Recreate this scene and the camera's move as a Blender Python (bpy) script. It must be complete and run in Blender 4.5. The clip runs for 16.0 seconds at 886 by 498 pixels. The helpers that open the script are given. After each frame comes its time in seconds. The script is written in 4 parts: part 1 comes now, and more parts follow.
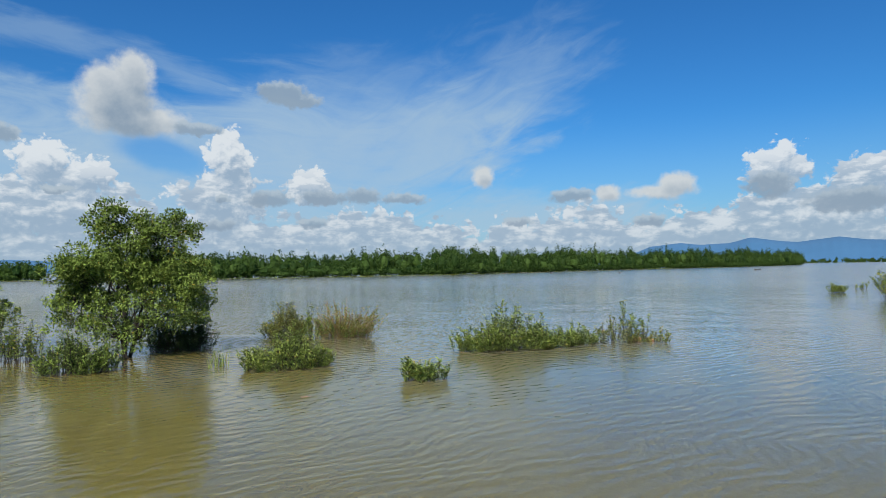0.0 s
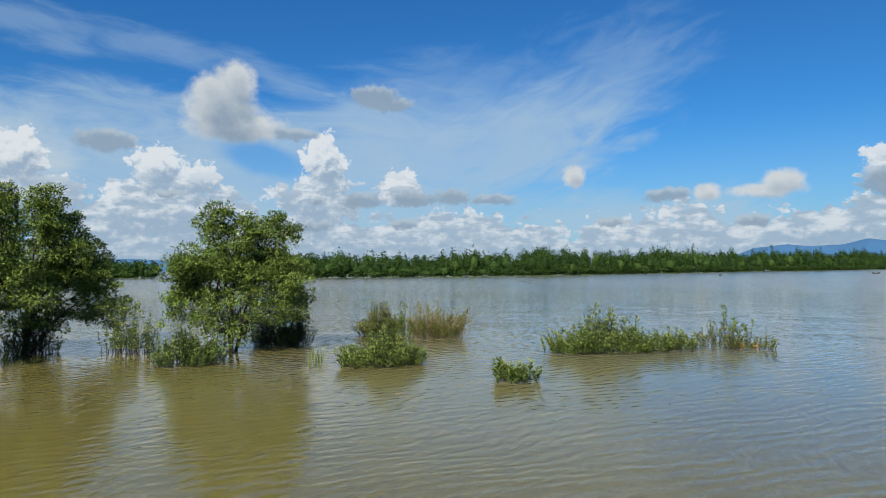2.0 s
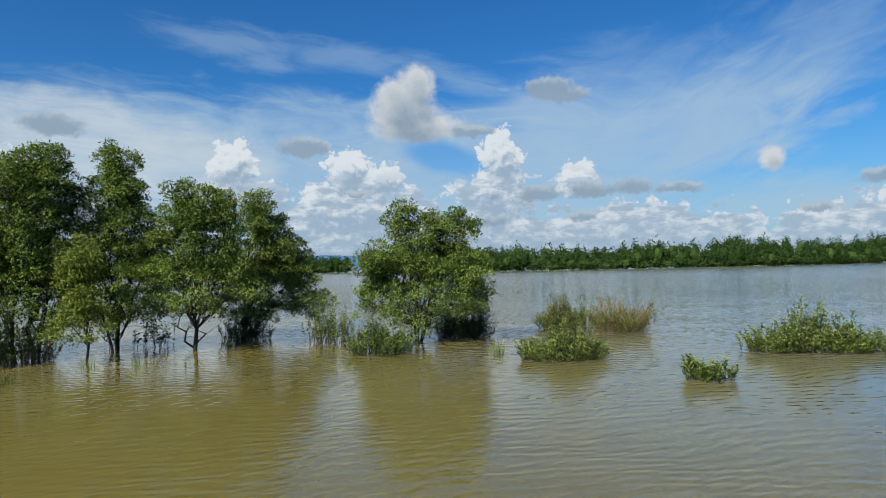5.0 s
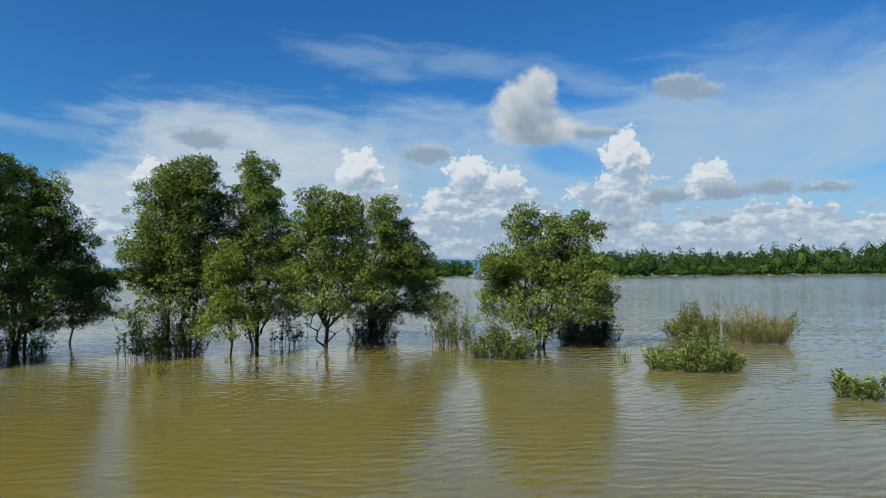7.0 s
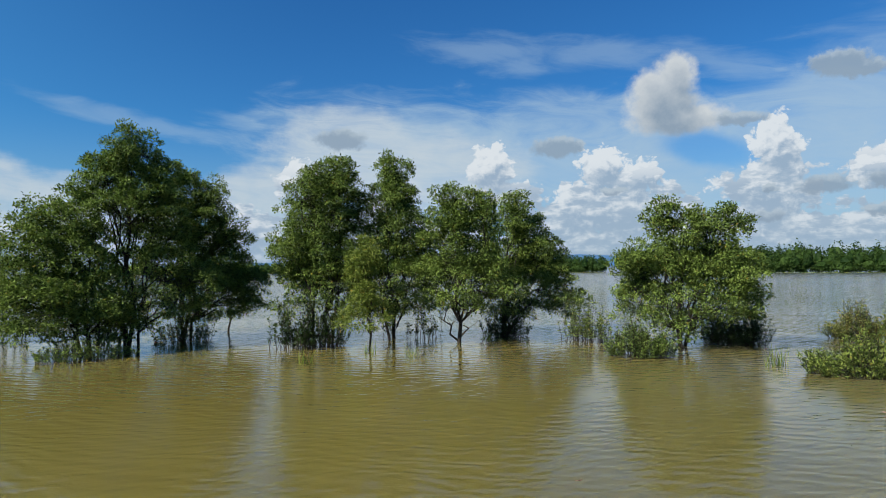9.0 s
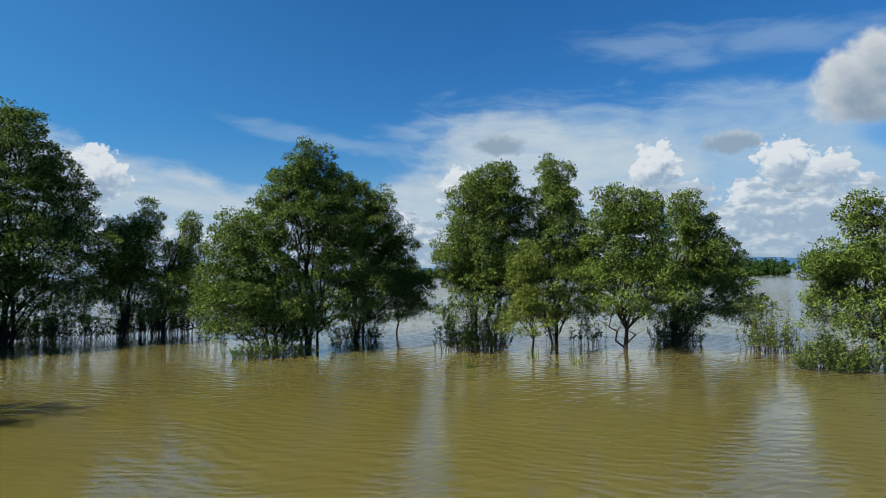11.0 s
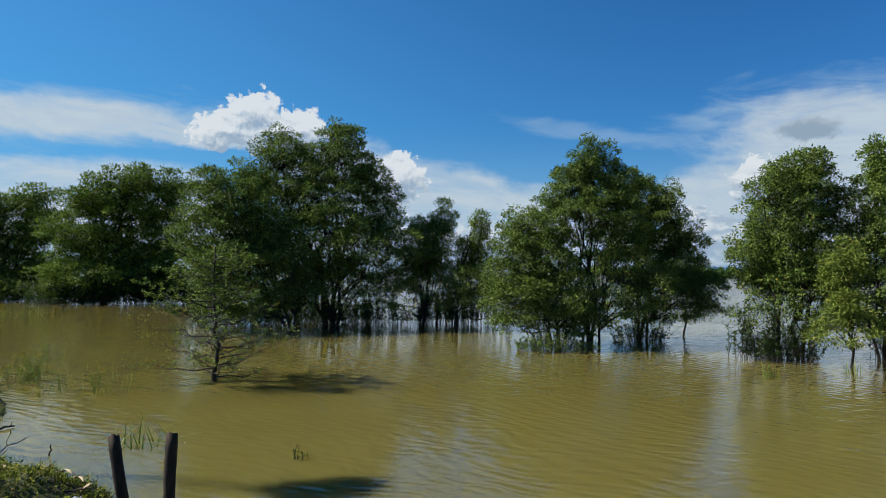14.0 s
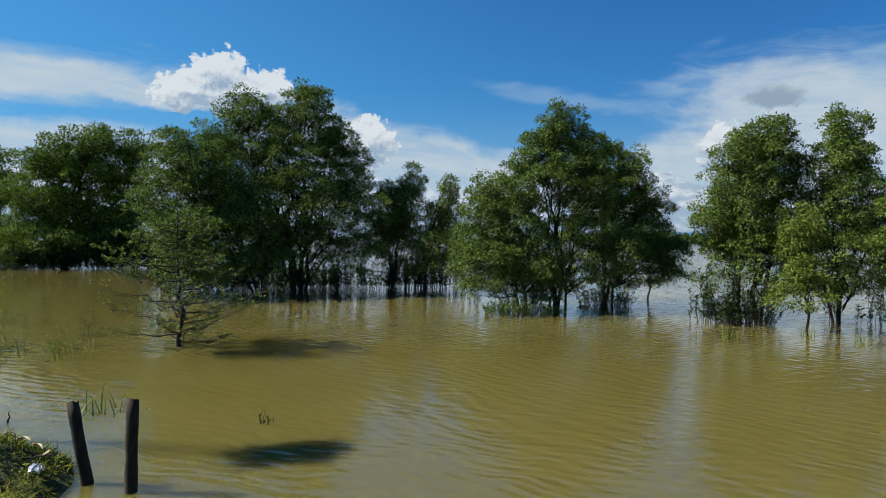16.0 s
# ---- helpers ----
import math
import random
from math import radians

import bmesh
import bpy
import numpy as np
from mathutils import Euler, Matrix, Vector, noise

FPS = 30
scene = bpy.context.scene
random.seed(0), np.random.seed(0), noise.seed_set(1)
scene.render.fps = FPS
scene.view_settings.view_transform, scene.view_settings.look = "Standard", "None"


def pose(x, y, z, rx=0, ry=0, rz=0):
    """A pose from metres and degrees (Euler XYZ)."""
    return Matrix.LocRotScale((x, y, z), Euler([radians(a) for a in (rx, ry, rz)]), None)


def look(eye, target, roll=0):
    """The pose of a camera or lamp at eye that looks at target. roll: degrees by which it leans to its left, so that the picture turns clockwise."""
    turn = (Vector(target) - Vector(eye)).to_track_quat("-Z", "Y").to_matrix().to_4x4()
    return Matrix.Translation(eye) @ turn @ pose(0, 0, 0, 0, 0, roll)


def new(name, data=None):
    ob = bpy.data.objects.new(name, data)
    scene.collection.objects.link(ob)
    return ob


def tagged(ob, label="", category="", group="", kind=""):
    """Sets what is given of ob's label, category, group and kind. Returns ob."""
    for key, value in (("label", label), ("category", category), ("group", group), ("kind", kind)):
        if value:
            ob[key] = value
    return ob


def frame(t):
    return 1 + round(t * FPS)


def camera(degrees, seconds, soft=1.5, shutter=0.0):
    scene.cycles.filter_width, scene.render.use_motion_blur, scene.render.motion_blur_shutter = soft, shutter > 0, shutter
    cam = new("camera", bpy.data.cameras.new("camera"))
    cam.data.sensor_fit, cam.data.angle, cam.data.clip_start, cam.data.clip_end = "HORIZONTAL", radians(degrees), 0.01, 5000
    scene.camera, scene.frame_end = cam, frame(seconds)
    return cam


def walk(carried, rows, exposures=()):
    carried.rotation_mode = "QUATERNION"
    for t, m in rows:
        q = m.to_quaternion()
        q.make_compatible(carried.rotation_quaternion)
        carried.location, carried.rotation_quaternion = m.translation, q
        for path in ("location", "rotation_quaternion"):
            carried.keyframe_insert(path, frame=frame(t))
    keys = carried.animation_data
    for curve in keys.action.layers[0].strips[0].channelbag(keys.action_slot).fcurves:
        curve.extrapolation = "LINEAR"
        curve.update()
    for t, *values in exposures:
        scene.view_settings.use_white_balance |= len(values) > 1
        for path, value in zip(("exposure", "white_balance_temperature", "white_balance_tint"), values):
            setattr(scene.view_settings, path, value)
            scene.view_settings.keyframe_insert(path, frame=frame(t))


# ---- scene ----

# ---------------------------------------------------------------- camera
cam = camera(68.1, 16.0, 0.65)
EYE = 2.4
PATH = [
    (0, pose(0.000, 0.000, EYE, 91.61, 0.90, 0.03)),
    (0.5, pose(-0.012, 0.008, EYE, 91.76, 0.62, 1.95)),
    (1, pose(-0.017, -0.026, EYE, 92.39, 0.33, 4.06)),
    (1.5, pose(-0.032, -0.047, EYE, 91.99, 0.42, 5.65)),
    (2, pose(-0.049, -0.066, EYE, 91.77, 0.52, 7.83)),
    (2.5, pose(-0.052, -0.088, EYE, 91.55, 0.67, 11.13)),
    (3, pose(-0.054, -0.086, EYE, 91.91, 0.71, 13.07)),
    (3.5, pose(-0.049, -0.092, EYE, 91.66, 0.44, 15.44)),
    (4, pose(-0.065, -0.080, EYE, 91.43, 0.50, 17.74)),
    (6.5, pose(-0.079, -0.061, EYE, 91.78, 1.17, 31.64)),
    (7, pose(-0.094, -0.085, EYE, 91.93, 0.76, 33.80)),
    (7.5, pose(-0.109, -0.077, EYE, 92.22, 1.02, 36.58)),
    (8, pose(-0.132, -0.068, EYE, 91.70, 0.29, 39.51)),
    (8.5, pose(-0.131, -0.103, EYE, 91.58, 0.46, 42.43)),
    (9, pose(-0.139, -0.094, EYE, 91.66, 0.63, 45.22)),
    (11.5, pose(-0.196, -0.136, EYE, 91.89, 0.94, 62.88)),
    (12, pose(-0.208, -0.143, EYE, 91.44, 1.25, 66.56)),
    (12.5, pose(-0.210, -0.161, EYE, 91.69, 1.59, 70.73)),
    (13, pose(-0.192, -0.177, EYE, 91.91, 1.16, 75.89)),
    (13.5, pose(-0.167, -0.196, EYE, 92.07, 0.17, 78.86)),
    (14, pose(-0.143, -0.217, EYE, 91.97, -0.51, 83.23)),
    (14.5, pose(-0.152, -0.212, EYE, 91.32, -0.46, 85.76)),
    (15, pose(-0.142, -0.204, EYE, 90.68, -0.71, 87.53)),
    (15.5, pose(-0.145, -0.168, EYE, 89.66, -0.80, 85.11)),
    (16, pose(-0.170, -0.169, EYE, 88.94, -0.65, 80.59)),
]
walk(cam, PATH, [(0, 0.65), (16, 0.65)])

# ---------------------------------------------------------------- world, sun
SUN_EL = radians(41)
TO_SUN = Vector((-0.19, -0.98, 0)).normalized() * math.cos(SUN_EL) + Vector((0, 0, math.sin(SUN_EL)))
sun = new("sun", bpy.data.lights.new("sun", "SUN"))
sun.data.energy, sun.data.angle, sun.data.color = 5.0, radians(0.55), (1.0, 0.95, 0.86)
sun.matrix_world = look(TO_SUN * 100, (0, 0, 0))


class Nodes:
    """Short calls to add nodes to one tree."""

    def __init__(self, tree):
        self.t = tree

    def put(self, kind, ins=(), out=0, **props):
        n = self.t.nodes.new(kind)
        for k, v in props.items():
            setattr(n, k, v)
        for k, v in (ins.items() if isinstance(ins, dict) else enumerate(ins)):
            if isinstance(v, bpy.types.NodeSocket):
                self.t.links.new(v, n.inputs[k])
            elif v is not None:
                n.inputs[k].default_value = v
        return n.outputs[out]

    def m(self, op, a, b=0.0, c=0.0, clamp=False):
        return self.put("ShaderNodeMath", (a, b, c), operation=op, use_clamp=clamp)

    def v(self, op, a, b=(0, 0, 0)):
        return self.put("ShaderNodeVectorMath", (a, b), operation=op, out="Value" if op == "LENGTH" else "Vector")

    def noise(self, vec, scale, detail=4.0, rough=0.55, out="Fac", dist=0.0):
        return self.put("ShaderNodeTexNoise", {"Vector": vec, "Scale": scale, "Detail": detail, "Roughness": rough, "Distortion": dist}, out=out)

    def step(self, x, lo, hi, a=0.0, b=1.0):
        return self.put("ShaderNodeMapRange", {"Value": x, "From Min": lo, "From Max": hi, "To Min": a, "To Max": b}, interpolation_type="SMOOTHSTEP")

    def mix(self, f, a, b):
        return self.put("ShaderNodeMix", {0: f, 6: a, 7: b}, out=2, data_type="RGBA")

    def after(self, p, done):
        """p, worked out only once done is known, so that few values are kept at a time."""
        return self.put("ShaderNodeVectorMath", (done, (1e-7, 1e-7, 0), p), operation="MULTIPLY_ADD")

    def blobs(self, p, rows):
        """The largest of (1 - distance) over ellipses (u, el, ru, rel, turn) in degrees."""
        best = None
        for u, e, ru, re, *turn in rows:
            near = p if best is None else self.after(p, best)
            q = self.put("ShaderNodeMapping", {"Vector": near, "Location": (u, e, 0), "Rotation": (0, 0, radians(turn[0] if turn else 0)), "Scale": (ru, re, 1)}, vector_type="TEXTURE")
            d = self.m("SUBTRACT", 1.0, self.v("LENGTH", q))
            best = d if best is None else self.put("ShaderNodeMath", (best, d, 0.25), operation="SMOOTH_MAX")
        return best


# clouds: azimuth to the right of +y and elevation, then half sizes and turn, in degrees
CUMULUS = [(-24.3, 5.3, 0.9, 0.8), (27.2, 7.4, 2.4, 2.0), (29.0, 3.4, 7.0, 2.4), (33.2, 6.1, 2.8, 2.1), (23.0, 3.0, 5.0, 1.4),
           (-18.0, 9.2, 1.9, 2.3), (-18.5, 6.2, 3.8, 2.4), (-31.5, 8.4, 2.0, 1.8), (-28.5, 7.6, 2.2, 1.4), (-11.4, 7.0, 2.2, 1.6), (-41.0, 8.6, 2.0, 2.0),
           (-31.0, 4.8, 8.0, 2.4), (-40.0, 5.5, 4.0, 2.2)]
TOWERS = [(-99.5, 13.0, 2.4, 1.9), (-101.8, 11.4, 2.8, 1.7), (-98.0, 11.4, 4.5, 1.8), (-95.4, 12.0, 2.2, 1.4), (-87.0, 8.0, 2.4, 2.2), (-57.5, 7.0, 2.0, 2.2), (-50.0, 4.0, 3.0, 2.4)]
SHEET = [(-92.0, 7.6, 7.5, 4.4, -8), (-83.0, 6.2, 9.5, 3.5, -10), (-74.0, 4.6, 8.0, 3.0, -8), (-53.5, 10.2, 7.5, 4.2, -3), (-46.0, 8.0, 9.0, 4.4), (-118.0, 5.6, 12.0, 3.0), (-108.0, 6.2, 8.0, 2.6, -4), (-113.0, 11.4, 8.5, 1.7, 3), (-104.5, 10.9, 6.0, 1.1, -3), (-60.0, 6.0, 7.0, 3.2)]
SOFT = [(3.6, 7.9, 1.2, 1.1), (-25.4, 15.4, 2.0, 2.1), (-27.0, 14.3, 2.4, 2.1), (-26.4, 13.2, 3.5, 2.0), (-25.2, 11.9, 4.8, 1.5), (19.7, 6.6, 1.8, 1.1), (18.6, 6.0, 3.0, 0.7), (14.2, 6.0, 1.2, 0.85)]
GREY = [(-13.7, 14.8, 2.5, 1.1), (-12.2, 14.3, 2.2, 0.8), (-20.5, 11.6, 2.6, 0.6), (-35.2, 10.2, 2.6, 1.0), (-10.2, 6.2, 2.4, 0.8), (-6.9, 6.3, 2.0, 0.9), (-3.4, 6.0, 2.6, 0.6), (-14.9, 6.0, 2.4, 0.9), (-18.6, 6.0, 0.8, 0.4), (-18.9, 3.9, 2.0, 0.65), (-33.8, 10.4, 1.2, 0.7),
        (-11.3, 4.0, 1.6, 0.55), (-53.9, 11.1, 2.6, 1.1), (26.6, 6.0, 2.2, 1.3), (32.0, 4.6, 3.8, 1.1), (-30.6, 6.4, 1.4, 0.4), (6.5, 3.8, 1.6, 0.5), (11.2, 6.0, 2.3, 0.7), (17.5, 3.6, 1.6, 0.6)]
VEIL = [(-48.0, 9.5, 12.0, 4.6, -4), (-37.0, 9.0, 13.0, 4.4), (-25.0, 8.6, 13.0, 4.8), (-12.0, 9.4, 12.0, 4.6, 4), (-1.5, 10.4, 9.5, 4.0, 16), (-20.0, 5.2, 20.0, 3.4), (-113.5, 11.4, 12.0, 2.0, 5), (8.0, 4.2, 12.0, 2.2)]
FAINT = [(-9.0, 13.0, 13.0, 4.5, 8), (1.0, 13.0, 10.0, 4.6, 26), (5.5, 14.4, 8.0, 4.2, 32), (-33.0, 12.8, 10.0, 1.8, -3)]
THIN = [(-38.3, 17.0, 2.6, 1.2), (-40.5, 18.4, 7.0, 1.1, -5), (-31.0, 17.6, 8.0, 1.4, -3), (-21.5, 15.8, 7.5, 1.3, -19), (-14.0, 13.2, 6.0, 1.4, -12), (-68.0, 11.5, 9.0, 0.8, -9), (-62.5, 12.0, 3.5, 0.7, -12), (-31.0, 13.6, 5.0, 0.9, 6)]
GAP = [(-22.8, 9.3, 4.0, 1.5, -14)]


def build_world():
    world = bpy.data.worlds.new("sky")
    scene.world = world
    world.use_nodes = True
    n = Nodes(world.node_tree)
    n.t.nodes.clear()
    way = n.put("ShaderNodeTexCoord", out="Generated")
    xyz = n.t.nodes.new("ShaderNodeSeparateXYZ")
    n.t.links.new(way, xyz.inputs[0])
    u = n.m("MULTIPLY", n.m("ARCTAN2", xyz.outputs[0], xyz.outputs[1]), 57.2958)
    el = n.m("MULTIPLY", n.m("ARCSINE", xyz.outputs[2]), 57.2958)
    p = n.put("ShaderNodeCombineXYZ", (u, el, 0.0))
    sky = n.put("ShaderNodeTexSky", sky_type="NISHITA", sun_disc=False, sun_elevation=SUN_EL, sun_rotation=radians(191), air_density=1.0, dust_density=0.2, ozone_density=3.0)
    blue = n.v("MULTIPLY", n.put("ShaderNodeHueSaturation", {"Saturation": SKY_SAT, "Color": sky}), SKY_TINT)

    def stir(q, scale, by, detail=5):
        return n.v("ADD", q, n.v("MULTIPLY", n.v("SUBTRACT", n.noise(q, scale, detail, 0.58, "Color"), (0.5, 0.5, 0.5)), by))

    def heads(q, scale, detail):
        return n.put("ShaderNodeTexVoronoi", {"Vector": n.v("MULTIPLY", q, (1.0, 1.2, 1)), "Scale": scale, "Detail": detail, "Roughness": 0.55, "Smoothness": 0.6}, out="Distance",
                     feature="SMOOTH_F1", normalize=True, voronoi_dimensions="2D")

    def density(q):
        """How far inside the heaped clouds a direction lies: rounded heads on the listed masses and on a low bank."""
        qw = stir(q, 0.55, (1.4, 0.9, 0), 2)
        puff = n.m("ADD", n.m("MULTIPLY", n.m("SUBTRACT", 0.32, heads(qw, 0.62, 1.0)), 1.25), n.m("MULTIPLY", n.m("SUBTRACT", 0.32, heads(qw, 1.9, 3.0)), 0.75))
        qs = n.t.nodes.new("ShaderNodeSeparateXYZ")
        n.t.links.new(qw, qs.inputs[0])
        big = n.noise(n.v("MULTIPLY", q, (0.13, 0.05, 0)), 1.0, 2, 0.5)
        bank = n.m("MULTIPLY", n.m("SUBTRACT", n.m("MULTIPLY_ADD", big, 7.5, 0.7), qs.outputs[1]), 0.26)
        heap = n.m("MAXIMUM", n.blobs(n.after(qw, bank), CUMULUS + TOWERS), n.m("MINIMUM", bank, 0.5))
        return n.m("ADD", puff, heap)

    here = density(p)
    above = density(n.v("ADD", n.after(p, here), (-0.15, 0.42, 0)))
    far_above = density(n.v("ADD", n.after(p, above), (-0.35, 1.6, 0)))
    cover = n.step(here, 0.0, 0.20)
    # lit tops, grey undersides
    depth = n.m("ADD", n.m("MULTIPLY", n.m("SUBTRACT", above, here), 1.0), n.m("MULTIPLY", far_above, 0.42))
    lit = n.m("MULTIPLY", n.step(depth, 0.62, -0.26), n.m("MAXIMUM", n.step(n.noise(n.put("ShaderNodeMapping", {"Vector": n.after(p, depth), "Scale": (2.0, 0.8, 1)}, vector_type="TEXTURE"), 1.0, 5), 0.40, 0.60, 0.12, 1.0), n.step(el, 5.5, 9.0)))
    cloud = n.mix(lit, CLOUD_DARK, CLOUD_LIT)
    # thin high cloud drawn out into streaks
    p = n.after(p, lit)
    streak_p = n.put("ShaderNodeMapping", {"Vector": p, "Rotation": (0, 0, radians(-5)), "Scale": (7, 1.8, 1)}, vector_type="TEXTURE")
    # the streaks fan out upwards to the right
    fan_p = n.put("ShaderNodeMapping", {"Vector": n.after(p, streak_p), "Rotation": (0, 0, radians(24)), "Scale": (6, 2.0, 1)}, vector_type="TEXTURE")
    wisps = n.m("ADD", n.m("MULTIPLY", n.noise(streak_p, 1.0, 8, 0.62, dist=0.8), n.step(u, 2.0, -14.0)), n.m("MULTIPLY", n.noise(fan_p, 1.0, 8, 0.60, dist=1.0), n.step(u, -14.0, 2.0)))
    wisps = n.m("MULTIPLY_ADD", n.m("SUBTRACT", wisps, 0.5), 1.5, 0.5)
    vw = n.v("ADD", p, n.v("MULTIPLY", n.v("SUBTRACT", n.noise(streak_p, 1.0, 4, 0.55, "Color"), (0.5, 0.5, 0.5)), (7, 2.2, 0)))
    veil = n.m("ADD", n.blobs(vw, VEIL), n.m("MULTIPLY", n.m("SUBTRACT", wisps, 0.5), 0.9))
    soft = n.noise(p, 0.18, 5, 0.55)
    veil = n.m("MULTIPLY", n.step(veil, -0.42, 0.60), n.m("ADD", n.m("MULTIPLY_ADD", soft, 0.6, 0.33), n.m("MULTIPLY", wisps, 0.44)), clamp=True)
    faint = n.m("ADD", n.blobs(n.after(vw, veil), FAINT), n.m("MULTIPLY", n.m("SUBTRACT", wisps, 0.5), 1.1))
    faint = n.m("MULTIPLY", n.step(faint, -0.45, 0.75), 0.40)
    thin = n.m("ADD", n.blobs(n.after(vw, faint), THIN), n.m("MULTIPLY", n.m("SUBTRACT", wisps, 0.5), 1.2))
    thin = n.m("MULTIPLY", n.step(thin, -0.35, 0.9), 0.40)
    clear = n.m("MULTIPLY", n.m("MULTIPLY", n.m("SUBTRACT", 1.0, veil), n.m("SUBTRACT", 1.0, faint)), n.m("SUBTRACT", 1.0, thin))
    veil = n.m("SUBTRACT", 1.0, clear)
    gap = n.step(n.blobs(stir(n.after(p, veil), 0.4, (2.0, 0.8, 0)), GAP), -0.2, 0.5)
    veil = n.m("MULTIPLY", veil, n.m("SUBTRACT", 1.0, n.m("MULTIPLY", gap, 0.8)))
    # pale sheet cloud with a firm upper edge
    p = n.after(p, veil)
    sheet = n.m("MULTIPLY", n.step(n.m("ADD", n.blobs(stir(p, 0.30, (6.0, 1.6, 0)), SHEET), n.m("MULTIPLY", n.m("SUBTRACT", n.noise(n.put("ShaderNodeMapping", {"Vector": p, "Scale": (6, 1.2, 1)}, vector_type="TEXTURE"), 1.0, 6, 0.6), 0.5), 0.5)), -0.06, 0.36), n.m("MULTIPLY", n.step(n.noise(p, 0.25, 4), 0.15, 0.55, 0.62, 1.0), n.step(wisps, 0.15, 0.75, 0.62, 1.08)))
    # soft rounded clouds, cream above and grey below
    p = n.after(p, sheet)
    round_ = n.m("ADD", n.blobs(stir(p, 0.6, (1.2, 0.8, 0), 3), SOFT), n.m("MULTIPLY", n.m("SUBTRACT", n.noise(p, 1.1, 6), 0.5), 0.60))
    def shade(q, rise):
        return n.step(n.blobs(stir(n.v("ADD", q, (-0.3 * rise, rise, 0)), 0.6, (1.2, 0.8, 0), 3), SOFT), 0.85, 0.0)

    thick = shade(n.after(p, round_), 2.1)
    round_up = n.m("ADD", n.m("MULTIPLY", thick, 0.5), n.m("MULTIPLY", shade(n.after(p, thick), 0.7), 0.5))
    rough = n.m("MULTIPLY", n.m("SUBTRACT", n.noise(n.after(p, round_up), 0.9, 6, 0.6), 0.5), 0.7)
    soft_c = n.mix(n.m("ADD", round_up, rough, clamp=True), SOFT_DARK, SOFT_LIT)
    p = n.after(p, round_up)
    grey = n.m("ADD", n.blobs(stir(p, 0.9, (2.2, 1.1, 0), 5), GREY), n.m("MULTIPLY", n.m("SUBTRACT", n.noise(p, 1.4, 6), 0.5), 0.8))
    grey_up = n.blobs(stir(n.v("ADD", n.after(p, grey), (0.15, 0.45, 0)), 0.9, (2.2, 1.1, 0), 5), GREY)
    grey_c = n.mix(n.step(n.m("ADD", grey_up, n.m("MULTIPLY", n.m("SUBTRACT", n.noise(n.after(p, grey_up), 1.3, 6, 0.6), 0.5), 0.9)), -0.35, 0.45), GREY_TOP, GREY_COL)
    c = n.mix(n.m("MULTIPLY", n.step(el, 13.0, 0.0), 0.6), blue, HAZE)
    c = n.mix(n.m("MULTIPLY", n.m("MULTIPLY", n.step(u, -50.0, -130.0), n.step(el, 50.0, 5.0)), 0.5), c, SUNWARD)
    c = n.mix(n.m("MULTIPLY", veil, 0.84), c, VEIL_COL)
    c = n.mix(n.m("MULTIPLY", sheet, 0.80), c, SHEET_COL)
    cloud = n.mix(n.m("MULTIPLY", n.step(el, 8.0, 1.5), 0.28), cloud, LOW_CLOUD)
    c = n.mix(n.m("MULTIPLY", cover, 0.95), c, cloud)
    c = n.mix(n.m("MULTIPLY", n.step(round_, -0.06, 0.46), 0.95), c, soft_c)
    c = n.mix(n.m("MULTIPLY", n.step(grey, 0.0, 0.42), 0.88), c, grey_c)
    c = n.mix(n.m("MULTIPLY", n.step(el, 3.0, 0.3), 0.45), c, HAZE)
    bg = n.put("ShaderNodeBackground", {"Color": c, "Strength": 0.0635})
    n.t.links.new(bg, n.t.nodes.new("ShaderNodeOutputWorld").inputs[0])
    world.cycles.sampling_method, world.cycles.sample_map_resolution = "MANUAL", 512


LOW_CLOUD = (3.6, 4.8, 6.0, 1)
SKY_SAT, SKY_TINT = 1.2, (0.34, 0.78, 1.09)
CLOUD_LIT, CLOUD_DARK = (7.2, 7.7, 8.1, 1), (3.1, 4.2, 5.5, 1)
SOFT_LIT, SOFT_DARK = (6.2, 6.6, 6.8, 1), (2.7, 3.5, 4.4, 1)
GREY_TOP = (4.3, 5.2, 6.0, 1)
VEIL_COL, GREY_COL, HAZE, SHEET_COL, SUNWARD = (3.9, 5.4, 6.8, 1), (2.7, 3.6, 4.6, 1), (3.0, 4.3, 5.7, 1), (5.5, 6.3, 6.9, 1), (1.0, 4.1, 7.4, 1)
build_world()

# ---------------------------------------------------------------- materials


def material(name):
    mat = bpy.data.materials.new(name)
    mat.use_nodes = True
    n = Nodes(mat.node_tree)
    n.t.nodes.clear()
    return mat, n


def finish(n, shader):
    n.t.links.new(shader, n.t.nodes.new("ShaderNodeOutputMaterial").inputs[0])


def leaf_material(name, dark, light, yellow=None, share=0.06, gloss=0.44, through_=0.24, shine=0.08):
    """Leaves: hue varies leaf by leaf and clump by clump; some light passes through."""
    mat, n = material(name)
    r = n.put("ShaderNodeNewGeometry", out="Random Per Island")
    pos = n.put("ShaderNodeNewGeometry", out="Position")
    f = n.m("ADD", n.m("MULTIPLY", r, 0.65), n.m("MULTIPLY", n.noise(pos, 1.3, 3), 0.5))
    c = n.mix(n.step(f, 0.2, 0.9), (*dark, 1), (*light, 1))
    if yellow:
        c = n.mix(n.m("LESS_THAN", n.m("FRACT", n.m("MULTIPLY", r, 17.3)), share), c, (*yellow, 1))
    b = n.put("ShaderNodeBsdfPrincipled", {"Base Color": c, "Roughness": gloss, "Specular IOR Level": shine})
    t = n.put("ShaderNodeBsdfTranslucent", {"Color": n.mix(0.5, c, (0.11, 0.21, 0.02, 1))})
    finish(n, n.put("ShaderNodeMixShader", (through_, b, t)))
    return mat


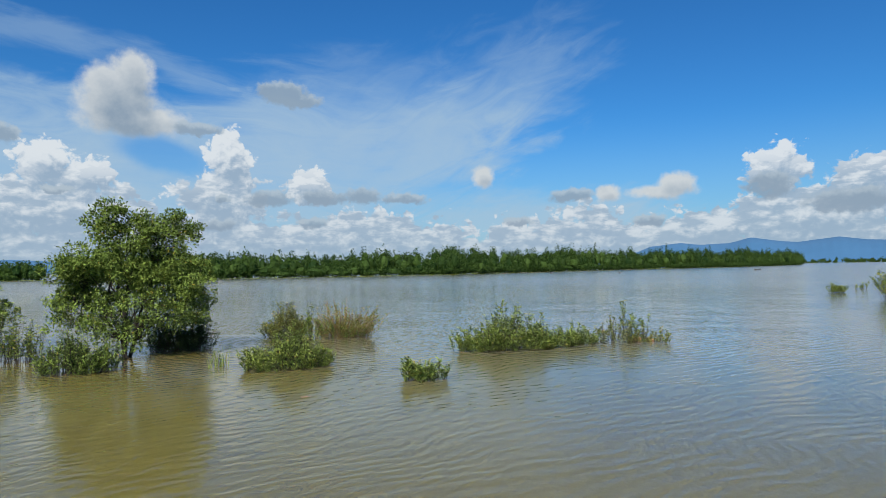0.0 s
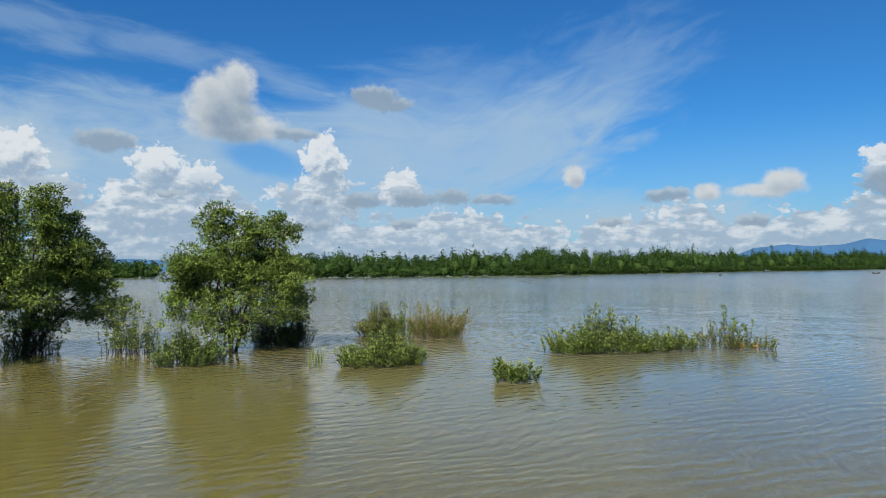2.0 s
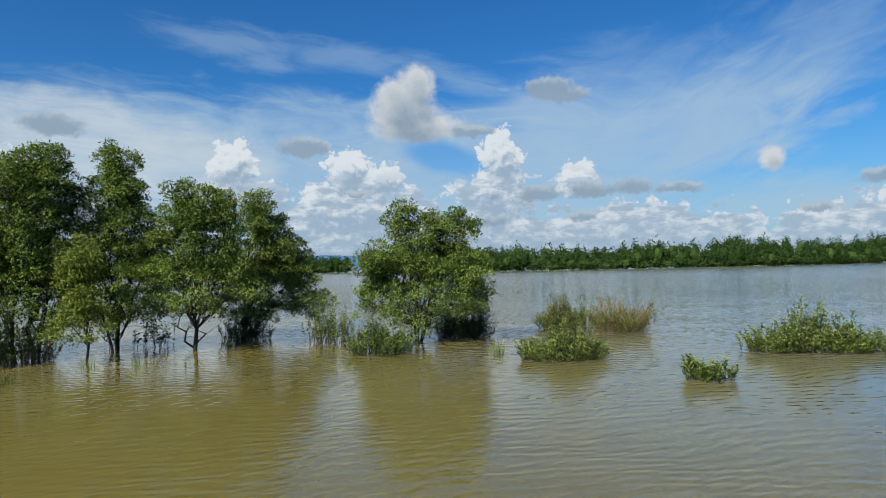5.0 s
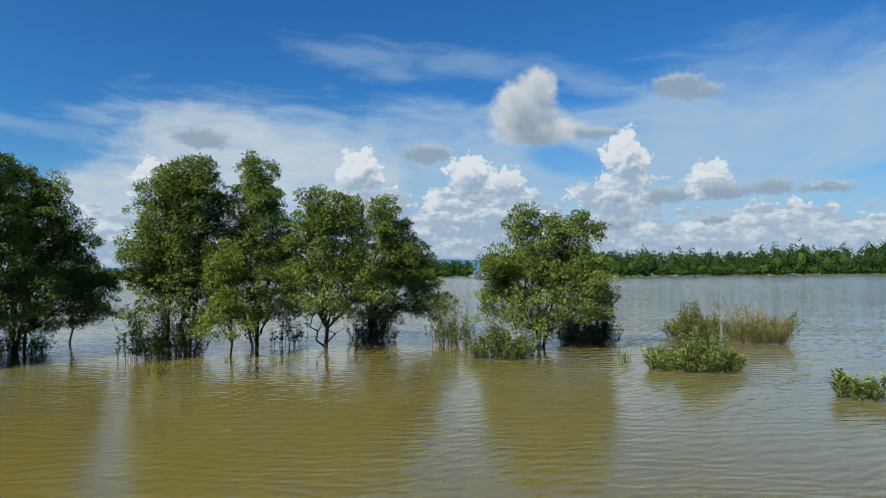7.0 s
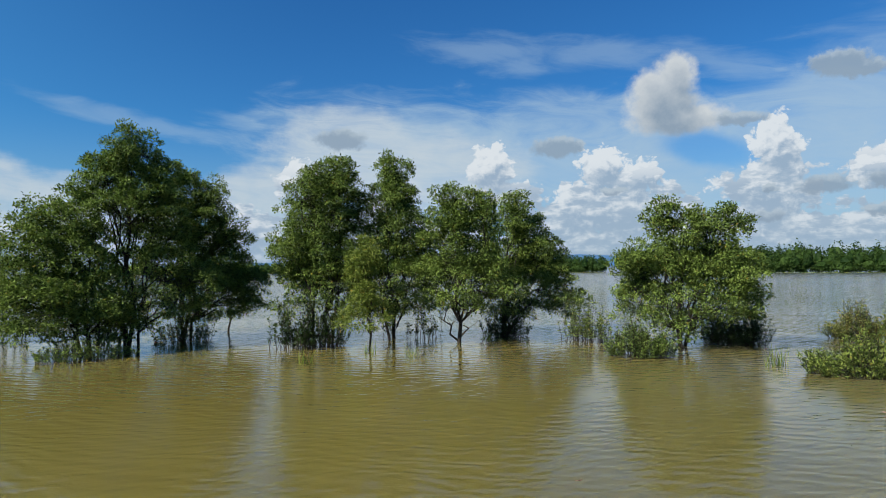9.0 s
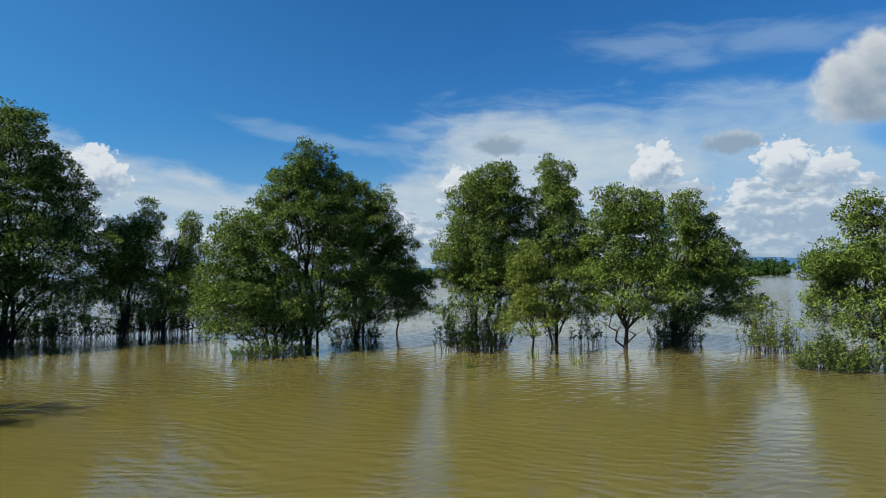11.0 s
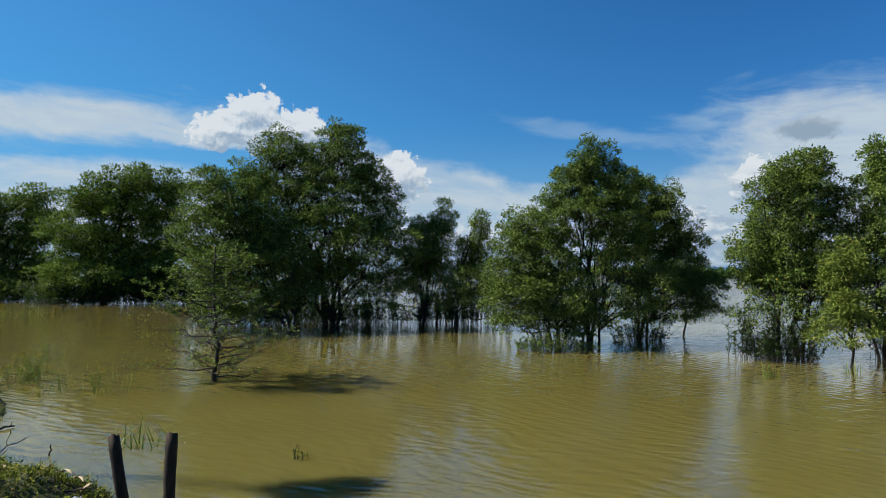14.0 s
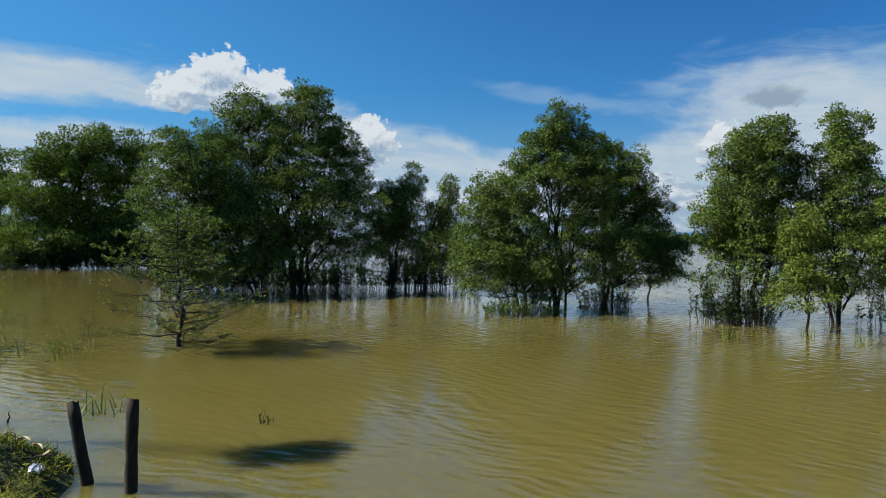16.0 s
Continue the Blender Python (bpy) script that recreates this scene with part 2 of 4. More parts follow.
def bark_material(name, dark, light, rough=0.9):
    mat, n = material(name)
    pos = n.put("ShaderNodeTexCoord", out="Object")
    st = n.put("ShaderNodeMapping", {"Vector": pos, "Scale": (1, 1, 0.25)})
    a, g = n.noise(st, 26, 6, 0.65), n.noise(pos, 2.5, 3)
    c = n.mix(n.step(n.m("ADD", n.m("MULTIPLY", a, 0.7), n.m("MULTIPLY", g, 0.4)), 0.35, 0.75), (*dark, 1), (*light, 1))
    bump = n.put("ShaderNodeBump", {"Strength": 0.6, "Distance": 0.01, "Height": a})
    finish(n, n.put("ShaderNodeBsdfPrincipled", {"Base Color": c, "Roughness": rough, "Normal": bump}))
    return mat


def water_material():
    mat, n = material("turbid_river_water")
    pos = n.put("ShaderNodeNewGeometry", out="Position")
    silt = n.m("ADD", n.m("MULTIPLY", n.noise(pos, 0.05, 4), 0.6), n.m("MULTIPLY", n.noise(pos, 0.5, 4), 0.4))
    c = n.mix(n.step(silt, 0.3, 0.7), WATER_A, WATER_B)
    # beyond the drowned margin the base colour turns greyer across the open river
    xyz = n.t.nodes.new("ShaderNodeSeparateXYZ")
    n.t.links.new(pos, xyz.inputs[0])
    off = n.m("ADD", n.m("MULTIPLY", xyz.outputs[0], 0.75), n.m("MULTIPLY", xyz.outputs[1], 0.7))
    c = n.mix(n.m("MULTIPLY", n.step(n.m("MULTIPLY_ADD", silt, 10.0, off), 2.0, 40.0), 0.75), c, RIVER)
    bent = n.v("ADD", pos, n.v("MULTIPLY", n.v("SUBTRACT", n.noise(pos, 0.35, 3, 0.5, "Color"), (0.5, 0.5, 0.5)), (1.6, 1.6, 0)))

    def train(turn, scale, twist):
        q = n.put("ShaderNodeMapping", {"Vector": bent, "Rotation": (0, 0, radians(turn)), "Scale": (3.0, 1, 1)}, vector_type="TEXTURE")
        return n.put("ShaderNodeTexWave", {"Vector": q, "Scale": scale, "Distortion": twist, "Detail": 2.0, "Detail Scale": 1.6}, out="Fac", bands_direction="Y")

    gust = n.step(n.noise(pos, 0.13, 3), 0.35, 0.65, 0.6, 1.0)
    w = n.put("ShaderNodeMapping", {"Vector": pos, "Rotation": (0, 0, radians(40)), "Scale": (1.8, 1.0, 1)}, vector_type="TEXTURE")
    swell, chop, fine = n.noise(w, 0.8, 2, 0.5), n.noise(w, 4.5, 3, 0.55, dist=0.3), n.noise(pos, 13.0, 2, 0.5)
    bands = n.m("ADD", n.m("MULTIPLY", train(30, 0.95, 4.0), 0.0060), n.m("MULTIPLY", train(58, 1.5, 4.0), 0.0036))
    small = n.m("ADD", n.m("MULTIPLY", chop, 0.014), n.m("MULTIPLY", fine, 0.0030))
    h = n.m("ADD", n.m("MULTIPLY", swell, 0.009), n.m("MULTIPLY", n.m("ADD", small, bands), gust))
    # the trees shelter the drowned margin from the breeze
    h = n.m("MULTIPLY", h, n.step(n.m("MULTIPLY_ADD", silt, 8.0, off), 0.0, 20.0, 0.60, 1.0))
    far = n.step(n.v("LENGTH", pos), 14.0, 120.0, 0.03, 0.17)
    bump = n.put("ShaderNodeBump", {"Strength": 1.0, "Distance": WAVE, "Height": h})
    finish(n, n.put("ShaderNodeBsdfPrincipled", {"Base Color": c, "Roughness": far, "IOR": 1.41, "Normal": bump, "Subsurface Weight": 1.0, "Subsurface Radius": (1.0, 0.85, 0.4), "Subsurface Scale": 0.55}, subsurface_method="BURLEY"))
    return mat


def soil_material():
    mat, n = material("muddy_bank_soil")
    pos = n.put("ShaderNodeNewGeometry", out="Position")
    a = n.noise(pos, 3.0, 8, 0.65)
    c = n.mix(n.step(a, 0.3, 0.7), (0.018, 0.013, 0.006, 1), (0.050, 0.038, 0.016, 1))
    c = n.mix(n.step(n.noise(pos, 0.9, 4), 0.4, 0.6), c, (0.040, 0.052, 0.008, 1))
    bump = n.put("ShaderNodeBump", {"Strength": 0.8, "Distance": 0.05, "Height": a})
    finish(n, n.put("ShaderNodeBsdfPrincipled", {"Base Color": c, "Roughness": 0.9, "Normal": bump}))
    return mat


def plain_material(name, a, b, scale=8.0, rough=0.7):
    mat, n = material(name)
    pos = n.put("ShaderNodeTexCoord", out="Object")
    f = n.noise(pos, scale, 5, 0.6)
    bump = n.put("ShaderNodeBump", {"Strength": 0.4, "Distance": 0.01, "Height": f})
    finish(n, n.put("ShaderNodeBsdfPrincipled", {"Base Color": n.mix(n.step(f, 0.3, 0.7), (*a, 1), (*b, 1)), "Roughness": rough, "Normal": bump}))
    return mat


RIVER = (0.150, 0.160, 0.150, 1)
WATER_A, WATER_B, WAVE = (0.116, 0.098, 0.023, 1), (0.136, 0.116, 0.032, 1), 0.85
WATER = water_material()
SOIL = soil_material()
LEAF = leaf_material("mangrove_leaf", (0.008, 0.020, 0.005), (0.215, 0.298, 0.062), (0.24, 0.19, 0.03), 0.012)
LEAF_BANK = leaf_material("bank_tree_leaf", (0.018, 0.042, 0.005), (0.215, 0.298, 0.045))
LEAF_LIGHT = leaf_material("young_mangrove_leaf", (0.06, 0.095, 0.014), (0.21, 0.25, 0.05), (0.24, 0.19, 0.03), 0.02)
LEAF_BUSH = leaf_material("bush_leaf", (0.026, 0.052, 0.010), (0.225, 0.285, 0.062), (0.22, 0.19, 0.04), 0.04, 0.40)
LEAF_OLIVE = leaf_material("olive_bush_leaf", (0.05, 0.07, 0.015), (0.22, 0.24, 0.06), (0.24, 0.17, 0.05), 0.12, 0.4)
LEAF_DRY = leaf_material("dry_bush_leaf", (0.14, 0.10, 0.025), (0.25, 0.20, 0.05), (0.12, 0.17, 0.03), 0.5, 0.5)
# growth below the trees: their shade is put into this darker leaf colour
LEAF_SHADED = leaf_material("shade_darkened_leaf", (0.008, 0.018, 0.006), (0.035, 0.060, 0.020), None, 0, 0.35, 0.25)
LEAF_WOOD = leaf_material("far_wood_foliage", (0.009, 0.027, 0.006), (0.048, 0.086, 0.018), None, 0, 0.6, 0.25)
GRASS = leaf_material("grass_blade", (0.06, 0.10, 0.015), (0.20, 0.25, 0.05), (0.26, 0.21, 0.09), 0.14, 0.45)
TURF = leaf_material("bank_turf", (0.028, 0.040, 0.006), (0.225, 0.245, 0.030), (0.22, 0.16, 0.05), 0.10, 0.7, 0.15, 0.05)
BARK = bark_material("dark_wet_bark", (0.009, 0.007, 0.005), (0.034, 0.027, 0.019))
TWIG = bark_material("reddish_dry_twig", (0.10, 0.055, 0.025), (0.27, 0.17, 0.08))
POST = bark_material("weathered_post_wood", (0.004, 0.003, 0.002), (0.046, 0.031, 0.018), 0.95)
MOUNTAIN = plain_material("hazy_blue_mountain", (0.026, 0.100, 0.205), (0.034, 0.116, 0.230), 0.002, 1.0)
CLAY = plain_material("orange_clay", (0.30, 0.13, 0.05), (0.42, 0.24, 0.11))
HULL = plain_material("dark_boat_timber", (0.02, 0.018, 0.016), (0.05, 0.045, 0.04))
PLASTIC = plain_material("white_plastic_film", (0.6, 0.62, 0.64), (0.75, 0.76, 0.78), 20, 0.35)

# ---------------------------------------------------------------- mesh helpers


def mesh_of(name, verts, faces, mat, smooth=False):
    """verts (n, 3), faces (m, k) as arrays; one mesh."""
    verts, faces = np.asarray(verts, dtype=np.float32), np.asarray(faces, dtype=np.int32)
    me = bpy.data.meshes.new(name)
    k = faces.shape[1]
    me.vertices.add(len(verts))
    me.vertices.foreach_set("co", verts.ravel())
    me.loops.add(faces.size)
    me.loops.foreach_set("vertex_index", faces.ravel())
    me.polygons.add(len(faces))
    me.polygons.foreach_set("loop_start", np.arange(0, faces.size, k, dtype=np.int32))
    me.polygons.foreach_set("use_smooth", np.full(len(faces), smooth))
    me.update(calc_edges=True)
    me.validate()
    me.materials.append(mat)
    return me


def part(name, me, parent, label="", kind=""):
    ob = new(name, me)
    ob.parent = parent
    return tagged(ob, label, kind=kind)


def thing(name, place, label, category, group="", kind="", turn=0.0):
    ob = new(name)
    ob.empty_display_size = 0.2
    ob.matrix_basis = pose(*place, 0, 0, turn)
    return tagged(ob, label, category, group, kind)


def unit(a):
    return a / np.maximum(np.linalg.norm(a, axis=-1, keepdims=True), 1e-9)


def leaves(base, along, up, length, width, fold=0.18):
    """Folded lozenge leaves: base points, directions, facing; arrays."""
    along = unit(along)
    side = unit(np.cross(along, up))
    face = np.cross(side, along)
    length, width = np.asarray(length)[:, None], np.asarray(width)[:, None]
    mid = base + along * length * 0.45
    lift = face * width * fold
    v = np.stack([base, mid + side * width * 0.5 + lift, base + along * length, mid - side * width * 0.5 + lift], 1)
    return v.reshape(-1, 3), np.arange(len(base) * 4).reshape(-1, 4)


class Tubes:
    """Gathers tapered tubes into one mesh of quads."""

    def __init__(self):
        self.v, self.f, self.n = [], [], 0

    def add(self, pts, radii, sides=5):
        pts = np.asarray(pts, float)
        tangent = unit(np.gradient(pts, axis=0))
        ref = np.where(np.abs(tangent[:, 2:3]) > 0.9, [[1.0, 0, 0]], [[0, 0, 1.0]])
        a = unit(np.cross(tangent, ref))
        b = np.cross(tangent, a)
        w = np.arange(sides) * 2 * np.pi / sides
        ring = pts[:, None] + (a[:, None] * np.cos(w)[None, :, None] + b[:, None] * np.sin(w)[None, :, None]) * np.asarray(radii, float)[:, None, None]
        m = len(pts)
        i, j = np.meshgrid(np.arange(m - 1), np.arange(sides), indexing="ij")
        j2 = (j + 1) % sides
        q = np.stack([i * sides + j, i * sides + j2, (i + 1) * sides + j2, (i + 1) * sides + j], -1).reshape(-1, 4) + self.n
        self.v.append(ring.reshape(-1, 3))
        self.f.append(q)
        self.n += m * sides

    def mesh(self, name, mat):
        return mesh_of(name, np.concatenate(self.v), np.concatenate(self.f), mat, True)


def bend(rng, a, b, sag, n=6, wander=0.06):
    """A crooked way from a to b that first rises by sag."""
    a, b = np.asarray(a, float), np.asarray(b, float)
    t = np.linspace(0, 1, n)[:, None]
    p = a + (b - a) * t
    p[:, 2] += np.sin(t[:, 0] * np.pi) * sag
    d = np.linalg.norm(b - a)
    jig = rng.normal(0, wander * d, (n, 3)) * np.sin(t * np.pi)
    return p + jig


def at(az, d):
    """The point of the water at an azimuth (left of +y) and distance from the eye."""
    return -d * math.sin(radians(az)), d * math.cos(radians(az)), 0.0


# ---------------------------------------------------------------- trees


def tree(az, d, lobes, seed, label, stems=2, leaf=0.090, tuft=0.27, per=108, mat=None, name="mangrove_tree", spread=0.25, group="flooded mangrove trees", trunk_r=0.075, cover=1.5, fork=0.3, skirt=0.34, swell=1.22):
    """A flooded tree: stems, limbs that fan out to each lobe of the crown (across, height, half width, half height, share), and domed leafy tufts on branchlets."""
    rng = np.random.default_rng(seed)
    ob = thing(name, at(az, d), label, "tree", group, turn=az)
    lobes = [(x, rng.normal(0, 0.30 * rx), z, rx * swell, rx * swell * rng.uniform(1.0, 1.2), rz * (0.45 + 0.55 * swell), full[0] if full else 1.0) for x, z, rx, rz, *full in lobes]
    crest = sorted(lobes, key=lambda q: -q[2])
    # loose leafy sprays hang below the crown, down towards the water
    if skirt:
        lo, hi = min(q[0] - q[3] for q in lobes), max(q[0] + q[3] for q in lobes)
        foot = sorted(q[2] - q[5] * 0.5 for q in lobes)[len(lobes) // 3]
        for x in np.arange(lo + 0.5 * foot, hi, max(0.8, 0.6 * foot)):
            lobes.append((x * 0.68 + (lo + hi) * 0.05, rng.normal(0, 0.3), foot * rng.uniform(0.60, 0.85), 0.55 * foot + 0.35, 0.55 * foot + 0.35, foot * 0.50, skirt))
    mids, sizes = np.array([q[:3] for q in lobes]), np.array([q[3:6] for q in lobes])
    roots = []
    for k in range(stems):
        w = 2 * math.pi * k / stems + rng.uniform(0, 2)
        foot = np.array([math.cos(w) * spread * (k > 0), math.sin(w) * spread * (k > 0), -0.5])
        high = crest[k % len(crest)]
        line = bend(rng, foot, (high[0], high[1], high[2] + high[5] * 0.4), 0.0, 10, 0.03)
        line[:, :2] -= (line[:, :2] - foot[:2]) * (np.sin(np.linspace(0, 1, 10) * np.pi) * 0.35)[:, None]
        r = trunk_r * (1.0 if k == 0 else rng.uniform(0.55, 0.8))
        stem = Tubes()
        stem.add(line, np.linspace(1, 0.12, 10) ** 1.2 * r, 7)
        roots.append((line, r, part("trunk", stem.mesh("trunk", BARK), ob, "dark wet bark")))
    C, O, R, low = [], [], [], min(q[2] - q[5] for q in lobes)
    for j, (x, y, z, rx, ry, rz, full) in enumerate(lobes):
        c, axes = np.array([x, y, z]), np.array([rx, ry, rz])
        count = max(8, int(4 * cover * full * (rx * (rx + rz) / 2) / tuft ** 2))
        out = unit(rng.normal(size=(count, 3)))
        inner = rng.random(count) < 0.32
        rad = np.where(inner, rng.uniform(0.35, 0.7, count), rng.uniform(0.72, 1.04, count))
        small = tuft * rng.uniform(0.55, 1.25, count)
        p = c + out * (axes * rad[:, None] - np.minimum(small[:, None] * 0.8, axes * 0.5)) * (1 + 0.12 * np.sin(out @ [5.0, 7.0, 4.0] + x * 3 + z))[:, None]
        # tufts deep inside a neighbouring lobe get no light and bear no leaves
        deep = np.min(np.linalg.norm((p[:, None] - mids[None]) / sizes[None], axis=2) + 9.0 * (np.arange(len(lobes)) == j)[None], axis=1)
        keep = (p[:, 2] > 0.25) & (deep > 0.52)
        p, out, small = p[keep], out[keep], small[keep]
        C.append(p), O.append(out), R.append(small)
        # limbs leave a stem low down and fan out
        way = [np.linalg.norm(q[0][4, :2] - c[:2] * 0.5) + rng.uniform(0, 0.4) for q in roots]
        line, r, trunk = roots[int(np.argmin(way))]
        for turn in range(2):
            start = max(0.25, fork * z * rng.uniform(0.6, 1.5))
            i = int(np.clip(np.argmin(np.abs(line[:, 2] - start)), 1, 7))
            goal = c + rng.normal(0, 0.25, 3) * axes + [0, 0, rz * 0.2]
            limb = bend(rng, line[i], goal, -0.06 * np.linalg.norm(goal - line[i]), 7, 0.045)
            wood = Tubes()
            wood.add(limb, np.linspace(max(0.014, r * 0.5), 0.008, 7), 5)
            for q in p[turn::2]:
                k = int(np.clip(np.argmin(np.linalg.norm(limb - (q + [0, 0, -0.35]), axis=1)), 2, 6))
                wood.add(bend(rng, limb[k], q, -0.03, 4), np.linspace(0.0075, 0.003, 4) * (leaf / 0.09), 3)
            part("limb", wood.mesh("limb", BARK), trunk)
    C, O, R = np.concatenate(C), np.concatenate(O), np.concatenate(R)
    n = len(C)
    # each tuft is a small dome of leaves that hang a little outwards
    dirs = rng.normal(size=(n, per, 3))
    dirs[:, :, 2] = np.abs(dirs[:, :, 2]) * 1.1 - 0.45
    dirs = unit(dirs + O[:, None] * 0.5)
    rad = rng.uniform(0.25, 1.0, (n, per, 1)) ** 0.55
    base = C[:, None] + dirs * rad * R[:, None, None] * np.array([1.1, 1.1, 0.85]) + rng.normal(0, 0.03, (n, per, 3))
    way = dirs * 0.7 + unit(rng.normal(size=(n, per, 3))) * 0.75 + np.array([0, 0, -0.22])
    face = np.array([0, 0, 0.8]) + rng.normal(0, 0.45, (n, per, 3)) + dirs * 0.5
    ln = rng.uniform(0.65, 1.25, n * per) * leaf
    base = base.reshape(-1, 3)
    ok = base[:, 2] > 0.08
    v, f = leaves(base[ok], way.reshape(-1, 3)[ok], face.reshape(-1, 3)[ok], ln[ok], (ln * rng.uniform(0.38, 0.52, n * per))[ok])
    part("crown", mesh_of("crown", v, f, mat or LEAF), ob)
    return ob


def open_tree(az, d, height, reach, seed, label):
    """A small sparse tree: one straight trunk, many thin limbs held level, leaves in rosettes at the twig ends."""
    rng = np.random.default_rng(seed)
    ob = thing("mangrove_tree", at(az, d), label, "tree", "flooded mangrove trees", turn=az)
    line = bend(rng, (0.06, 0, -0.5), (0.0, 0.05, height), 0.0, 12, 0.012)
    stem = Tubes()
    stem.add(line, np.linspace(0.062, 0.010, 12), 8)
    trunk = part("trunk", stem.mesh("trunk", BARK), ob, "dark wet bark")
    B, W = [], []
    for k in range(46):
        z = height * (0.04 + 0.88 * (k / 45) ** 1.15)
        root = np.array([np.interp(z, line[:, 2], line[:, 0]), np.interp(z, line[:, 2], line[:, 1]), z])
        w = k * 2.4 + rng.normal(0, 0.3)
        long = reach * (0.62 + 0.55 * math.sin(min(1.0, z / height * 1.9 + 0.25) * math.pi * 0.5)) * (1 - 0.62 * (z / height) ** 1.4) * rng.uniform(0.7, 1.1)
        tip = root + np.array([math.cos(w) * long, math.sin(w) * long, long * rng.uniform(0.10, 0.42)])
        limb = bend(rng, root, tip, -0.05 * long, 8, 0.035)
        wood = Tubes()
        wood.add(limb, np.linspace(0.019, 0.005, 8), 5)
        for i in range(2, 8):
            for _ in range(4 if i > 3 else 2):
                side = unit(rng.normal(size=3) * [1, 1, 0.55] + [0, 0, 0.18] + (tip - root) / long * 0.6)
                end = limb[i] + side * rng.uniform(0.12, 0.34)
                twig = bend(rng, limb[i], end, 0.02, 4, 0.06)
                wood.add(twig, np.linspace(0.0055, 0.0025, 4), 3)
                if i < 4 and rng.random() < 0.6 and z < height * 0.6:
                    continue
                m = int(rng.integers(3, 9) * (1.0 + 1.6 * (z / height > 0.45)))
                a = rng.uniform(0, 2 * np.pi, m)
                t = rng.uniform(0.35, 1.0, m)[:, None]
                B.append(twig[0] + (end - twig[0]) * t + rng.normal(0, 0.015, (m, 3)))
                W.append(side * 0.5 + np.stack([np.cos(a), np.sin(a), rng.uniform(-0.1, 0.8, m)], 1))
        part("limb", wood.mesh("limb", BARK), trunk)
    B, W = np.concatenate(B), np.concatenate(W)
    ln = rng.uniform(0.7, 1.25, len(B)) * 0.070
    v, f = leaves(B, W, np.array([0, 0, 1.0]) + rng.normal(0, 0.4, B.shape), ln, ln * rng.uniform(0.42, 0.56, len(B)))
    part("crown", mesh_of("crown", v, f, LEAF), ob)
    return ob


def shoots(az, d, rx, ry, h, count, seed, label, mat, leaf=0.12, name="sapling_clump", group="half-drowned bushes", gap=0.05, lean=0.10, wood=None, low=0.06):
    """Nests of upright shoots of uneven height, each leafy all the way up."""
    rng = np.random.default_rng(seed)
    ob = thing(name, at(az, d), label, "sapling", group, turn=az)
    tubes = Tubes()
    B, W = [], []
    nests = np.stack([rng.uniform(-1, 1, max(2, count // 5)) * rx, rng.normal(0, 0.5, max(2, count // 5)) * ry], 1)
    for k in range(count):
        near = nests[k % len(nests)] + rng.normal(0, 0.14, 2)
        foot = np.array([*near, -0.25])
        tall = h * (0.30 + 0.70 * rng.random() ** 1.6)
        tip = foot + np.array([rng.normal(0, lean) * tall, rng.normal(0, lean) * tall, tall + 0.25])
        line = bend(rng, foot, tip, 0.0, 6, 0.035)
        tubes.add(line, np.linspace(0.009, 0.003, 6), 4)
        m = max(4, int(tall / gap))
        s = np.sort(rng.uniform((0.25 + low) / (tall + 0.25), 1.0, m) ** 0.8)
        q = np.stack([np.interp(s, np.linspace(0, 1, 6), line[:, c]) for c in range(3)], 1)
        a = np.arange(m) * 2.4 + rng.normal(0, 0.5, m)
        B.append(np.concatenate([q, q[::2]]))
        w = np.stack([np.cos(a), np.sin(a), rng.uniform(0.0, 1.0, m)], 1)
        W.append(np.concatenate([w, w[::2] * [-1, -1, 1]]))
    B, W = np.concatenate(B), np.concatenate(W)
    ln = rng.uniform(0.65, 1.2, len(B)) * leaf
    v, f = leaves(B, W, np.array([0, 0, 1.0]) + rng.normal(0, 0.4, B.shape), ln, ln * rng.uniform(0.36, 0.50, len(B)))
    part("twig_work", tubes.mesh("twig_work", wood or BARK), ob, kind="stuff")
    part("foliage", mesh_of("foliage", v, f, mat), ob, kind="stuff")
    return ob


